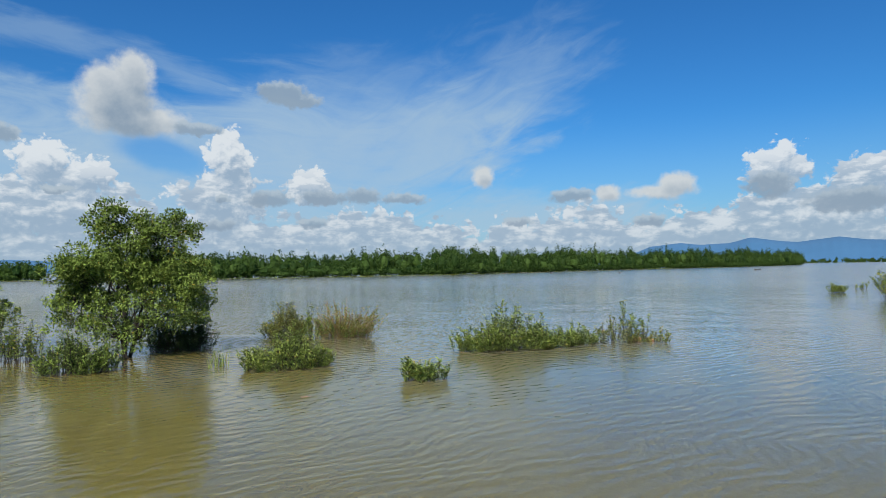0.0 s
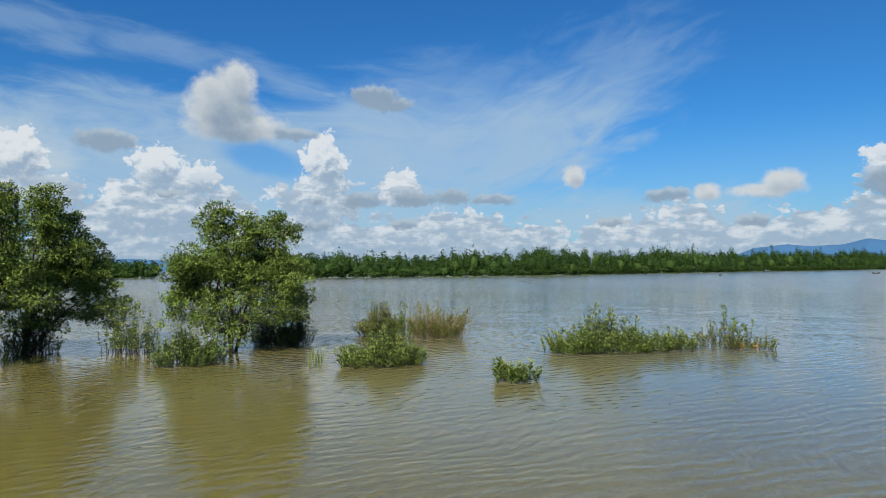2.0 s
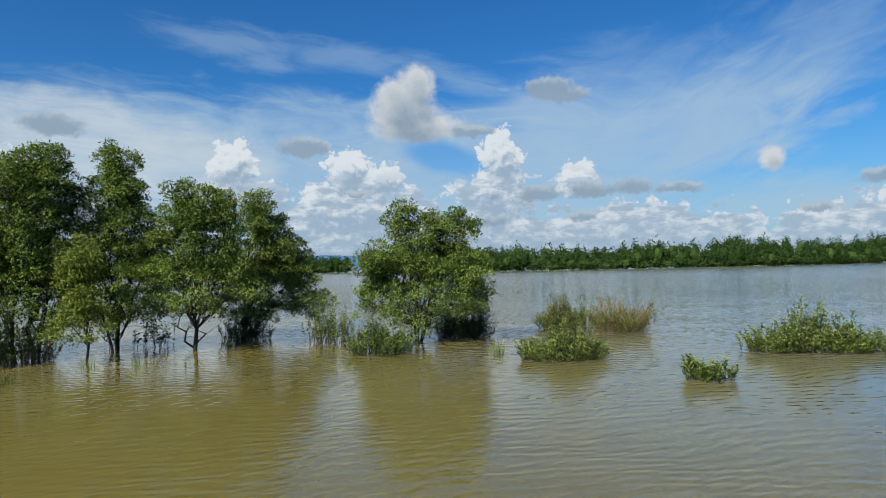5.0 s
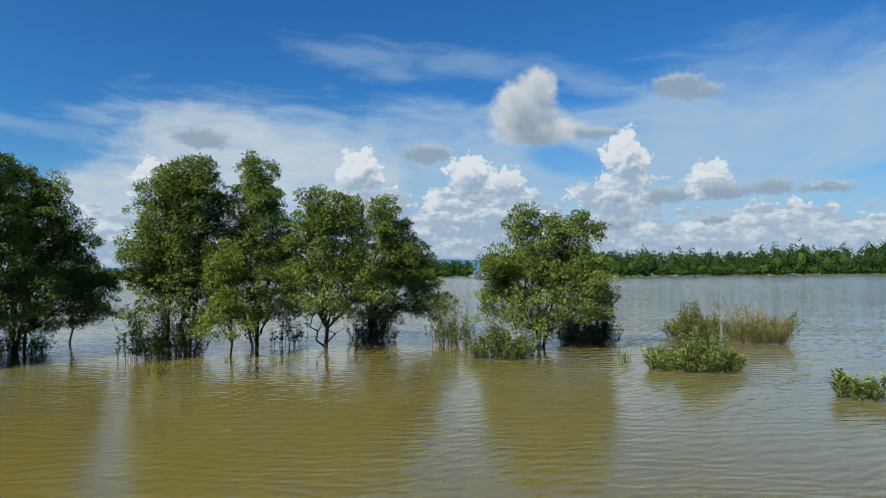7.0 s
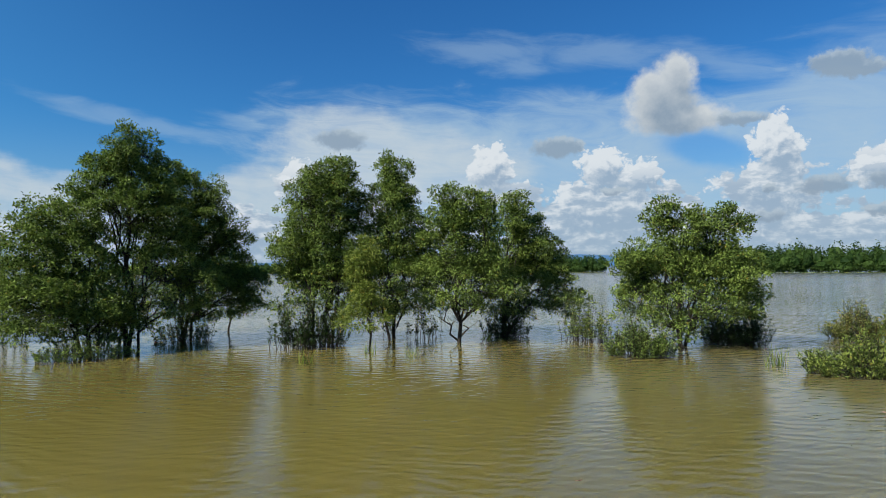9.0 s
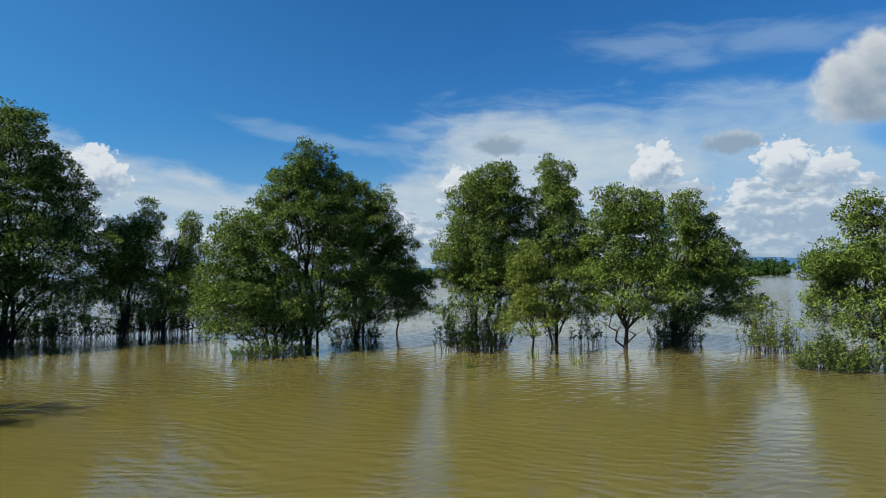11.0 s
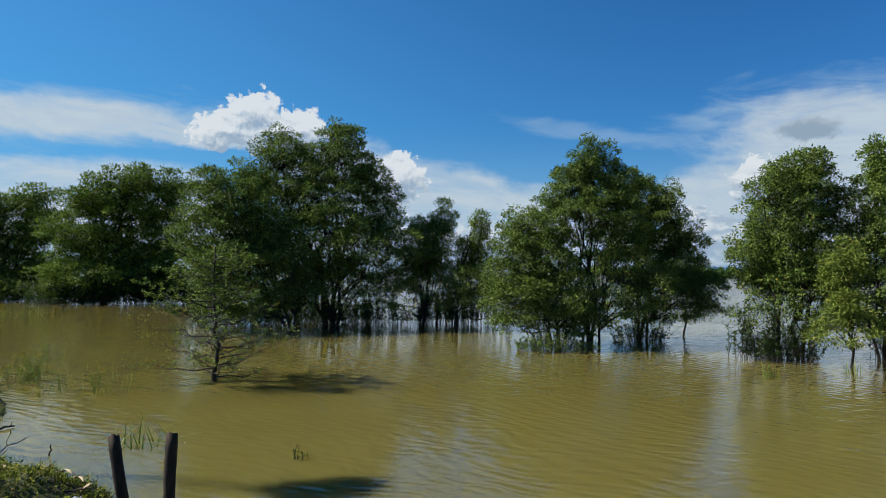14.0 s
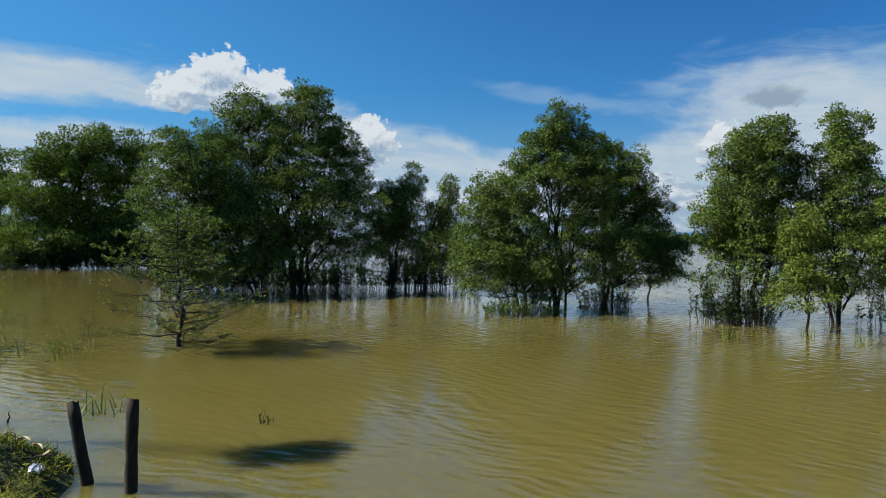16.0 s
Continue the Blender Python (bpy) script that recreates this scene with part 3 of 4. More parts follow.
def bush(az, d, rx, ry, h, seed, label, mat, stems=160, leaf=0.085, name="bush", group="half-drowned bushes", upright=0.8, bare=0.0, wood=None, ragged=0.35, per=14, droop=0.0, start=0.25):
    """A drowned bush: stems that rise from an oval patch of water, leafy from foot to tip."""
    rng = np.random.default_rng(seed)
    ob = thing(name, at(az, d), label, "bush", group, turn=az)
    tubes = Tubes()
    a, r = rng.uniform(0, 2 * np.pi, stems), np.sqrt(rng.uniform(0, 1, stems))
    foot = np.stack([np.cos(a) * r * rx * 0.85, np.sin(a) * r * ry * 0.85, np.full(stems, -0.25)], 1)
    tall = h * (1 - 0.55 * r ** 2) * rng.uniform(1 - ragged, 1 + ragged * 0.35, stems) * (0.8 + 0.2 * np.sin(foot[:, 0] * 5 / rx + seed))
    lean = np.stack([np.cos(a) * r, np.sin(a) * r, np.zeros(stems)], 1) * (1 - upright) * h + rng.normal(0, 0.10 * h, (stems, 3)) * [1, 1, 0]
    tip = foot + lean + np.stack([0 * a, 0 * a, tall + 0.25], 1)
    B, W, F = [], [], []
    for i in range(stems):
        line = bend(rng, foot[i], tip[i], 0.0, 5, 0.05)
        tubes.add(line, np.linspace(0.009, 0.003, 5), 3)
        s = rng.uniform(start + bare * 0.5, 1.0, per) ** 0.8
        k = s * 4
        j = np.minimum(k.astype(int), 3)
        q = line[j] + (line[j + 1] - line[j]) * (k - j)[:, None]
        B.append(q)
        w = rng.uniform(0, 2 * np.pi, per)
        W.append(np.stack([np.cos(w), np.sin(w), rng.uniform(0.1, 1.2, per) - droop], 1))
    B, W = np.concatenate(B), np.concatenate(W)
    keep = B[:, 2] > 0.0
    B, W = B[keep], W[keep]
    F = np.array([0, 0, 1.0]) + rng.normal(0, 0.5, W.shape)
    ln = rng.uniform(0.7, 1.3, len(B)) * leaf
    v, f = leaves(B, W, F, ln, ln * rng.uniform(0.26, 0.38, len(B)))
    part("twig_work", tubes.mesh("twig_work", wood or BARK), ob, kind="stuff")
    part("foliage", mesh_of("foliage", v, f, mat), ob, kind="stuff")
    return ob


def blades(rng, foot, h, lean=0.35, width=0.008, segs=3):
    """Grass blades as thin bent strips that taper to a point; foot (n, 3), h (n,)."""
    n = len(foot)
    w = rng.uniform(0, 2 * np.pi, n)
    out = np.stack([np.cos(w), np.sin(w), np.zeros(n)], 1)
    side = np.stack([-np.sin(w), np.cos(w), np.zeros(n)], 1) * width
    bow = np.abs(rng.normal(lean, lean * 0.6, n))
    V = []
    for k in range(segs + 1):
        t = k / segs
        mid = foot + out * (bow * h * t ** 2)[:, None] + np.array([0, 0, 1.0]) * (h * (t - 0.25 * bow * t ** 2))[:, None]
        taper = (1 - t) * 0.9 + 0.1
        V += [mid - side * taper, mid + side * taper]
    V = np.stack(V, 1).reshape(-1, 3)
    c = (segs + 1) * 2
    f = np.concatenate([np.array([[2 * k, 2 * k + 1, 2 * k + 3, 2 * k + 2]]) for k in range(segs)])
    return V, (np.arange(n)[:, None, None] * c + f[None]).reshape(-1, 4)


def reeds(az, d, r, h, n, seed, label, name="reed_clump", mat=None, lean=0.35, width=0.012):
    rng = np.random.default_rng(seed)
    ob = thing(name, at(az, d), label, "reeds", "grass standing in the water", turn=az)
    foot = np.stack([rng.normal(0, r, n), rng.normal(0, r * 0.7, n), np.full(n, -0.15)], 1)
    v, f = blades(rng, foot, 0.15 + h * rng.uniform(0.5, 1.1, n), lean, width)
    part("grass", mesh_of("grass", v, f, mat or GRASS), ob, kind="stuff")
    return ob


# ---------------------------------------------------------------- ground, water

SHORE = np.array([(-400, -240), (-60, -37), (-30.4, -19.0), (-17.5, -9.9), (-15.1, -8.2), (-12.6, -6.5), (-11.7, -6.05), (-10.6, -6.1), (-9.9, -5.5), (-9.0, -4.7), (-8.25, -4.0), (-8.0, -3.5), (-7.5, -2.85), (-6.85, -2.65), (-5.7, -2.6), (-4.4, -0.6), (-3.9, 2.2), (-1.2, 3.8), (3, 3.8), (10, 2), (60, -12), (400, -120)], float)


def inshore(x, y):
    """Distance inland from the waterline, negative over the water."""
    x, y = np.asarray(x, float), np.asarray(y, float)
    best = np.full(x.shape, 1e9)
    sign = np.full(x.shape, -1.0)
    for (ax, ay), (bx, by) in zip(SHORE[:-1], SHORE[1:]):
        ex, ey = bx - ax, by - ay
        t = np.clip(((x - ax) * ex + (y - ay) * ey) / (ex * ex + ey * ey), 0, 1)
        px, py = x - ax - ex * t, y - ay - ey * t
        dd = np.hypot(px, py)
        nearer = dd < best
        sign = np.where(nearer, np.sign(ey * px - ex * py), sign)
        best = np.where(nearer, dd, best)
    return best * sign


def bank_height(x, y):
    """Height of the river bed and the bank."""
    inside = inshore(x, y)
    lump = 0.085 * np.sin(x * 2.3 + 1.7 * np.sin(y * 1.9)) + 0.08 * np.sin(y * 4.1 + x * 3.1 + 1.5 * np.sin(x * 1.7 - y * 0.9)) * np.cos(x * 2.7 - y * 3.3 + np.sin(y * 1.3)) + 0.035 * np.sin(x * 9.0) * np.cos(y * 8.0 + x * 2)
    up = 0.10 * np.clip(inside * 6, 0, 1) + 0.50 * (1 - np.exp(-np.maximum(inside, 0) / 1.7)) + 0.4 * np.clip((inside - 3) / 4, 0, 1) + lump * np.clip(inside * 1.5, 0, 1)
    hump = 0.35 * np.exp(-(((x + 13.5) / 2.5) ** 2 + ((y + 9.2) / 1.7) ** 2))
    down = np.clip(inside * 0.35, -2.5, 0)
    return np.where(inside > 0, up + hump * np.clip(inside, 0, 1), down)


def axis_steps(lo, hi, fine, reach):
    mid = np.arange(lo, hi, fine)
    grow = fine * np.cumsum(1.22 ** np.arange(1, 45))
    return np.concatenate([(lo - grow[grow < reach])[::-1], mid, (hi + grow[grow < reach])])


gx, gy = axis_steps(-24, 6, 0.22, 4600), axis_steps(-16, 5, 0.22, 4600)
X, Y = np.meshgrid(gx, gy, indexing="ij")
Z = bank_height(X, Y)
I, J = np.meshgrid(np.arange(len(gx) - 1), np.arange(len(gy) - 1), indexing="ij")
q = np.stack([I * len(gy) + J, (I + 1) * len(gy) + J, (I + 1) * len(gy) + J + 1, I * len(gy) + J + 1], -1).reshape(-1, 4)
tagged(new("ground", mesh_of("ground", np.stack([X, Y, Z], -1).reshape(-1, 3), q, SOIL, True)), "muddy river bed rising to a grassy earth bank", "ground", kind="structure")

S = 4700
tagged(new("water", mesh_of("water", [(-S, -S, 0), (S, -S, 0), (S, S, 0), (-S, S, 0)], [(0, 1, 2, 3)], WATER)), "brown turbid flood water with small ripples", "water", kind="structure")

# ---------------------------------------------------------------- far shore


def shore_line(rows, n):
    """Evenly many points along a bank given as (azimuth, distance)."""
    p = np.array([at(a, d)[:2] for a, d in rows])
    seg = np.concatenate([[0], np.cumsum(np.linalg.norm(np.diff(p, axis=0), axis=1))])
    s = np.linspace(0, seg[-1], n)
    return np.stack([np.interp(s, seg, p[:, 0]), np.interp(s, seg, p[:, 1])], 1), seg[-1]


def far_wood(name, rows, seed, height, deep, count, per, leaf, label, grow=0.0):
    """A belt of mangrove wood along a far bank, its crowns built up from leaf clumps."""
    rng = np.random.default_rng(seed)
    line, total = shore_line(rows, 400)
    back = unit(line)
    pick = rng.integers(0, 400, count)
    depth = rng.uniform(0, 1, count) ** 1.4 * deep
    foot = line[pick] + back[pick] * depth[:, None] + rng.normal(0, 1.0, (count, 2))
    tall = height * (0.72 + 0.28 * np.clip(depth / deep * 2.0, 0, 1)) * rng.uniform(0.76, 1.12, count)
    tall = tall * (1 + 0.08 * np.sin(pick * 0.09) + 0.06 * np.sin(pick * 0.31))
    tall = tall * (1 + grow * np.clip((np.linalg.norm(foot, axis=1) - 215) / 130, 0, 1))
    wide = rng.uniform(1.9, 3.3, count) * height / 8.5
    # low shrubs close the front of the belt
    low = np.arange(count) % 3 == 0
    foot[low] = line[pick[low]] + back[pick[low]] * rng.uniform(-1.0, 2.5, (low.sum(), 1))
    tall[low], wide[low] = rng.uniform(0.25, 0.5, low.sum()) * height, rng.uniform(2.0, 3.4, low.sum()) * height / 8.5
    # a few crowns stand slim above the rest
    slim = ~low & (rng.random(count) < 0.16)
    tall[slim], wide[slim] = tall[slim] * rng.uniform(1.02, 1.14, slim.sum()), wide[slim] * 0.7
    knots = unit(rng.normal(size=(count, 18, 3)))
    own = rng.integers(0, 18, (count, per))
    out = unit(knots[np.arange(count)[:, None], own] + rng.normal(0, 0.24, (count, per, 3)))
    rad = rng.uniform(0.72, 1.0, (count, per, 1)) * rng.uniform(0.8, 1.08, (count, 18))[np.arange(count)[:, None], own][:, :, None]
    shape = np.stack([wide, wide, tall * 0.5], 1)[:, None]
    c = out * rad * shape
    narrow = 1.0 - 0.28 * np.clip(c[:, :, 2:3] / (tall[:, None, None] * 0.5), 0, 1)
    c = c * np.concatenate([narrow, narrow, np.ones_like(narrow)], 2)
    p = np.concatenate([np.broadcast_to(foot[:, None], (count, per, 2)), np.broadcast_to((tall * 0.45)[:, None, None], (count, per, 1))], 2) + c
    p = p.reshape(-1, 3)
    # only the tops of the rear crowns carry leaves
    keep = (p[:, 2] > 0.05) & (np.repeat(depth < 7.0, per) | np.repeat(low, per) | (p[:, 2] > 0.5 * np.repeat(tall, per)))
    p, o = p[keep], out.reshape(-1, 3)[keep]
    ln = rng.uniform(0.6, 1.3, len(p)) * leaf
    way = unit(rng.normal(size=p.shape) + [0, 0, 0.3])
    side = unit(np.cross(way, o + [0, 0, 0.5] + rng.normal(0, 0.5, p.shape)))
    half = (ln * 0.40)[:, None]
    mid = p + way * (ln * 0.45)[:, None]
    v = np.stack([p, mid + side * half, p + way * ln[:, None], mid - side * half], 1).reshape(-1, 3)
    f = np.arange(len(v)).reshape(-1, 4)
    ob = thing(name, (0, 0, 0), label, "wood", kind="stuff")
    part("foliage", mesh_of("foliage", v, f, LEAF_WOOD), ob)
    # close inner growth, which no light passes
    bm = bmesh.new()
    bmesh.ops.create_icosphere(bm, subdivisions=2, radius=1.0)
    bm.verts.ensure_lookup_table()
    sv, sf = np.array([q.co for q in bm.verts]), np.array([[q.index for q in w.verts] for w in bm.faces])
    bm.free()
    lump = rng.uniform(0.42, 0.60, (count, len(sv), 1))
    iv = sv[None] * lump * shape
    nar = 1.0 - 0.28 * np.clip(iv[:, :, 2:3] / (tall[:, None, None] * 0.5), 0, 1)
    iv = iv * np.concatenate([nar, nar, np.ones_like(nar)], 2)
    iv = iv + np.concatenate([foot, (tall * 0.45)[:, None]], 1)[:, None]
    part("inner_growth", mesh_of("inner_growth", iv.reshape(-1, 3), (sf[None] + (np.arange(count) * len(sv))[:, None, None]).reshape(-1, 3), LEAF_WOOD), ob)
    # trunks in the front rows
    tubes = Tubes()
    for k in range(0, count, 3):
        x, y = foot[k]
        tubes.add([(x, y, -0.5), (x + 0.2, y, tall[k] * 0.4), (x, y + 0.2, tall[k] * 0.8)], (0.12, 0.09, 0.03), 4)
    part("trunks", tubes.mesh("trunks", BARK), ob)
    # pale grass along the waterline
    m = int(total * 7)
    line2, _ = shore_line(rows, m)
    g = np.concatenate([line2 - unit(line2) * rng.uniform(0.5, 2.8, (m, 1)), np.full((m, 1), -0.1)], 1)
    v, f = leaves(g, rng.normal(0, 0.4, (m, 3)) + [0, 0, 1], rng.normal(size=(m, 3)), rng.uniform(0.2, 0.5, m), rng.uniform(0.25, 0.5, m))
    part("waterside_grass", mesh_of("waterside_grass", v, f, LEAF_BANK), ob, "pale green grass at the waterline")
    return ob


far_wood("far_mangrove_wood", [(30, 216), (24, 208), (19, 204), (8, 206), (0, 214), (-6, 250), (-10, 285), (-17, 350), (-22, 405), (-25, 470), (-28.6, 600)], 11, 9.5, 26, 1300, 230, 0.52, "dense green mangrove wood on the far bank", 0.28)
far_wood("far_mangrove_wood", [(72, 470), (62, 440), (50, 380), (40, 320), (33, 275), (31.5, 270)], 12, 9.3, 30, 600, 160, 0.66, "dense green mangrove wood across the bay")
far_wood("far_mangrove_wood", [(-27.5, 1150), (-31, 1200), (-36, 1250), (-44, 1300)], 13, 8.5, 40, 300, 80, 1.3, "low distant wooded shore below the mountains")


def ridge(name, rows, dist, seed, label, rough=0.05):
    """A distant mountain ridge: its crest height by azimuth, sloping down on both sides."""
    rng = np.random.default_rng(seed)
    az = np.linspace(rows[0][0], rows[-1][0], 160)
    el = np.interp(az, [r[0] for r in rows], [r[1] for r in rows])
    el = el + np.convolve(rng.normal(0, rough, 200), np.ones(9) / 9, "same")[:160]
    ring = []
    for k, (f, dd) in enumerate([(-0.02, -500), (0.35, -330), (0.7, -160), (1.0, 0), (0.5, 300), (0.0, 600)]):
        h = dist * np.tan(np.radians(np.maximum(el, 0.02))) * f * (1 + (0.04 * np.sin(az * 9 + k) if 0 < k < 3 else 0)) + EYE
        r = dist + dd
        ring.append(np.stack([-r * np.sin(np.radians(az)), r * np.cos(np.radians(az)), h], 1))
    V = np.stack(ring, 1).reshape(-1, 3)
    i, j = np.meshgrid(np.arange(159), np.arange(5), indexing="ij")
    f = np.stack([i * 6 + j, (i + 1) * 6 + j, (i + 1) * 6 + j + 1, i * 6 + j + 1], -1).reshape(-1, 4)
    return tagged(new(name, mesh_of(name, V, f, MOUNTAIN, True)), label, "mountain", kind="structure")


ridge("mountain", [(-50, 0.9), (-40, 1.5), (-36, 1.4), (-34, 1.52), (-32.8, 1.61), (-31.2, 1.88), (-28.4, 1.54), (-26.8, 1.72), (-25.2, 1.99), (-23.6, 1.59), (-21.5, 1.51), (-20.0, 1.69), (-17.5, 1.42), (-16.5, 1.0), (-13, 0.3)], 4000, 5, "hazy blue mountain ridge beyond the river", 0.04)
ridge("hill", [(20, 0.2), (28, 0.75), (31, 0.9), (33.5, 1.05), (36, 0.9), (45, 0.5), (60, 0.6), (75, 0.3)], 3900, 6, "low hazy blue hills beyond the bay", 0.03)

# ---------------------------------------------------------------- the flooded trees

tree(25.65, 20.54, [(-0.5, 3.75, 0.62, 0.75), (0.3, 3.35, 0.6, 0.7), (1.1, 3.4, 0.78, 0.78), (-1.4, 2.6, 0.72, 0.7), (-0.3, 2.6, 0.9, 0.8, 0.8), (0.8, 2.4, 0.95, 0.9), (1.6, 2.2, 0.68, 0.9),
                    (-1.2, 1.75, 0.78, 0.55), (1.6, 1.25, 0.62, 0.6), (0.1, 1.5, 1.2, 0.5, 0.4)], 21, "round green mangrove tree standing alone in flood water", 4, cover=1.25, swell=1.14)
tree(55.90, 22.26, [(0.4, 5.4, 0.75, 0.8), (-0.4, 5.05, 0.7, 0.85), (0.95, 4.6, 0.6, 0.9), (-0.2, 4.0, 1.1, 1.1), (-1.05, 3.3, 0.75, 0.95), (0.2, 2.7, 1.2, 1.0), (-0.7, 2.2, 0.9, 0.6), (0.8, 2.0, 0.7, 0.6)], 22, "tall green mangrove tree with a dark forked trunk", 3, skirt=0.2)
tree(49.97, 22.50, [(0.05, 5.6, 0.6, 0.75), (0.0, 4.7, 0.9, 0.9), (0.35, 3.6, 1.1, 1.0, 0.7), (-0.5, 3.1, 0.9, 1.0), (1.05, 2.8, 0.8, 0.9), (0.2, 2.0, 1.2, 0.7, 0.6)], 23, "tall slender green mangrove tree in flood water", 2)
tree(51.99, 20.06, [(-0.2, 2.6, 0.55, 0.9), (-0.1, 1.5, 0.5, 0.5)], 24, "young light green mangrove tree with thin trunk", 1, mat=LEAF_LIGHT, trunk_r=0.04, skirt=0.25)
tree(44.30, 21.07, [(-0.1, 4.3, 0.8, 0.8), (0.95, 4.15, 0.55, 0.75), (-0.3, 3.3, 0.8, 1.0), (0.45, 2.9, 0.9, 1.1), (-0.7, 2.1, 0.7, 0.7, 0.8), (0.9, 2.1, 0.75, 0.7, 0.8)], 25, "green mangrove tree with spreading low limbs", 1, fork=0.2)
tree(40.50, 23.84, [(0.5, 4.35, 0.55, 0.8), (0.8, 3.5, 0.9, 0.9), (1.5, 2.9, 0.8, 0.8), (1.65, 2.0, 0.8, 0.6), (0.4, 2.4, 0.85, 0.9)], 26, "leaning green mangrove tree over the water", 2)
tree(73.60, 21.73, [(-0.9, 3.9, 1.1, 1.0), (-1.4, 2.8, 1.0, 1.2), (-0.2, 2.8, 0.9, 1.1), (-1.2, 1.7, 1.3, 0.8), (0.1, 1.3, 0.9, 0.7, 0.6)], 27, "broad green mangrove tree reaching down to the water", 3, cover=1.35)
tree(71.25, 22.72, [(0.1, 6.0, 0.75, 0.95), (-0.7, 5.2, 0.85, 0.9), (0.8, 5.25, 0.8, 1.0), (0.1, 4.4, 1.3, 1.0, 0.8), (0.95, 3.6, 0.8, 1.2), (0.75, 2.3, 0.9, 0.9, 0.5), (-0.1, 0.9, 0.9, 0.6, 0.6)], 28, "tall peaked green mangrove tree with several stems", 5)
tree(67.11, 25.07, [(-0.1, 5.3, 0.6, 0.8), (0.8, 4.9, 0.7, 0.9), (0.3, 3.9, 1.1, 1.2), (1.55, 3.6, 0.7, 0.9), (1.2, 2.5, 1.1, 0.9), (1.9, 1.9, 0.8, 0.7), (0.2, 2.2, 0.8, 0.8, 0.6)], 29, "dark green mangrove tree with low branches", 3)
tree(63.75, 27.03, [(0.3, 2.0, 0.7, 0.8)], 30, "small mangrove tree with one thin trunk", 1, trunk_r=0.05, skirt=0.2)
tree(93.09, 29.28, [(0.2, 7.9, 1.0, 1.0), (-2.3, 7.5, 1.0, 1.0), (-1.1, 6.9, 1.0, 1.1), (1.3, 6.6, 1.0, 1.2), (-3.6, 6.3, 1.0, 0.9), (2.1, 5.2, 0.9, 1.3), (-0.3, 5.4, 1.6, 1.5, 0.8), (-2.3, 5.2, 1.4, 1.4, 0.8),
                    (1.3, 3.8, 1.2, 1.1, 0.6), (-1.0, 3.3, 1.5, 1.0, 0.5), (2.3, 3.2, 0.9, 1.0)], 31, "largest dark green mangrove tree with wide crown", 5, 0.112, 0.36, 95, trunk_r=0.13, cover=1.7, skirt=0.7, swell=1.28)
tree(96.32, 27.49, [(-3.2, 5.6, 0.9, 1.0), (-2.2, 5.0, 1.0, 1.1), (-3.6, 4.0, 1.1, 1.1), (-1.6, 3.6, 1.3, 1.2), (-3.0, 2.5, 1.3, 1.0), (-0.6, 2.6, 1.2, 1.0, 0.6), (-2.2, 1.4, 1.5, 0.8, 0.6)], 32, "wide green mangrove tree beside the largest one", 4, skirt=0.6, leaf=0.112, tuft=0.36, per=95, cover=1.7, swell=1.28)
tree(85.63, 28.90, [(1.0, 4.75, 0.5, 0.8), (0.2, 4.2, 0.75, 0.75), (0.9, 3.6, 0.8, 0.9), (0.1, 3.0, 0.8, 0.8), (0.7, 2.3, 0.9, 0.7, 0.7)], 33, "green mangrove tree in the gap between groups", 2, 0.10, 0.34, swell=1.35)
tree(82.71, 27.66, [(1.0, 4.2, 0.42, 0.75), (0.9, 3.3, 0.65, 0.8), (0.5, 2.4, 0.7, 0.7), (1.3, 2.2, 0.6, 0.7)], 34, "slim green mangrove tree with a narrow top", 2, 0.10, 0.32, swell=1.3)
open_tree(103.1, 15.20, 2.9, 1.6, 35, "small sparse mangrove tree with open twiggy branches")
tree(110.7, 52.0, [(1.9, 8.5, 1.6, 1.4), (0.2, 7.7, 1.6, 1.4), (-1.3, 6.9, 1.4, 1.4), (4.6, 8.2, 1.2, 1.3), (3.5, 6.6, 1.5, 1.6), (1.4, 6.0, 2.2, 1.8), (-1.9, 4.6, 1.8, 1.8), (1.0, 3.4, 2.4, 1.8), (3.9, 4.0, 1.8, 2.0), (-0.6, 1.7, 2.8, 1.4), (3.0, 1.7, 2.2, 1.4)],
     36, "dense dark green tree at the bank's edge", 4, 0.20, 0.64, 95, trunk_r=0.16, group="dense trees along the bank", skirt=1.0, swell=1.4, mat=LEAF_BANK)
tree(117.5, 66.0, [(2.4, 8.0, 1.6, 1.5), (0.6, 7.6, 1.5, 1.4), (-1.4, 6.6, 1.6, 1.5), (3.4, 6.0, 1.6, 1.6), (1.0, 5.2, 2.2, 1.8), (-1.6, 4.0, 2.0, 1.8), (2.2, 2.8, 2.4, 1.8), (-0.6, 1.8, 2.8, 1.5)], 37, "dense dark green tree further along the bank", 4, 0.24, 0.78, 85, trunk_r=0.16, group="dense trees along the bank", skirt=1.0, swell=1.4, mat=LEAF_BANK)
tree(122.5, 62.0, [(0.2, 7.4, 1.7, 1.4), (-1.6, 6.2, 1.5, 1.4), (1.8, 5.8, 1.8, 1.6), (0.0, 4.6, 2.2, 1.8), (2.0, 2.8, 2.4, 1.8), (-1.2, 2.2, 2.2, 1.6)], 38, "green bank tree with a rounded crown", 3, 0.24, 0.78, 85, trunk_r=0.16, group="dense trees along the bank", skirt=1.0, swell=1.4, mat=LEAF_BANK)

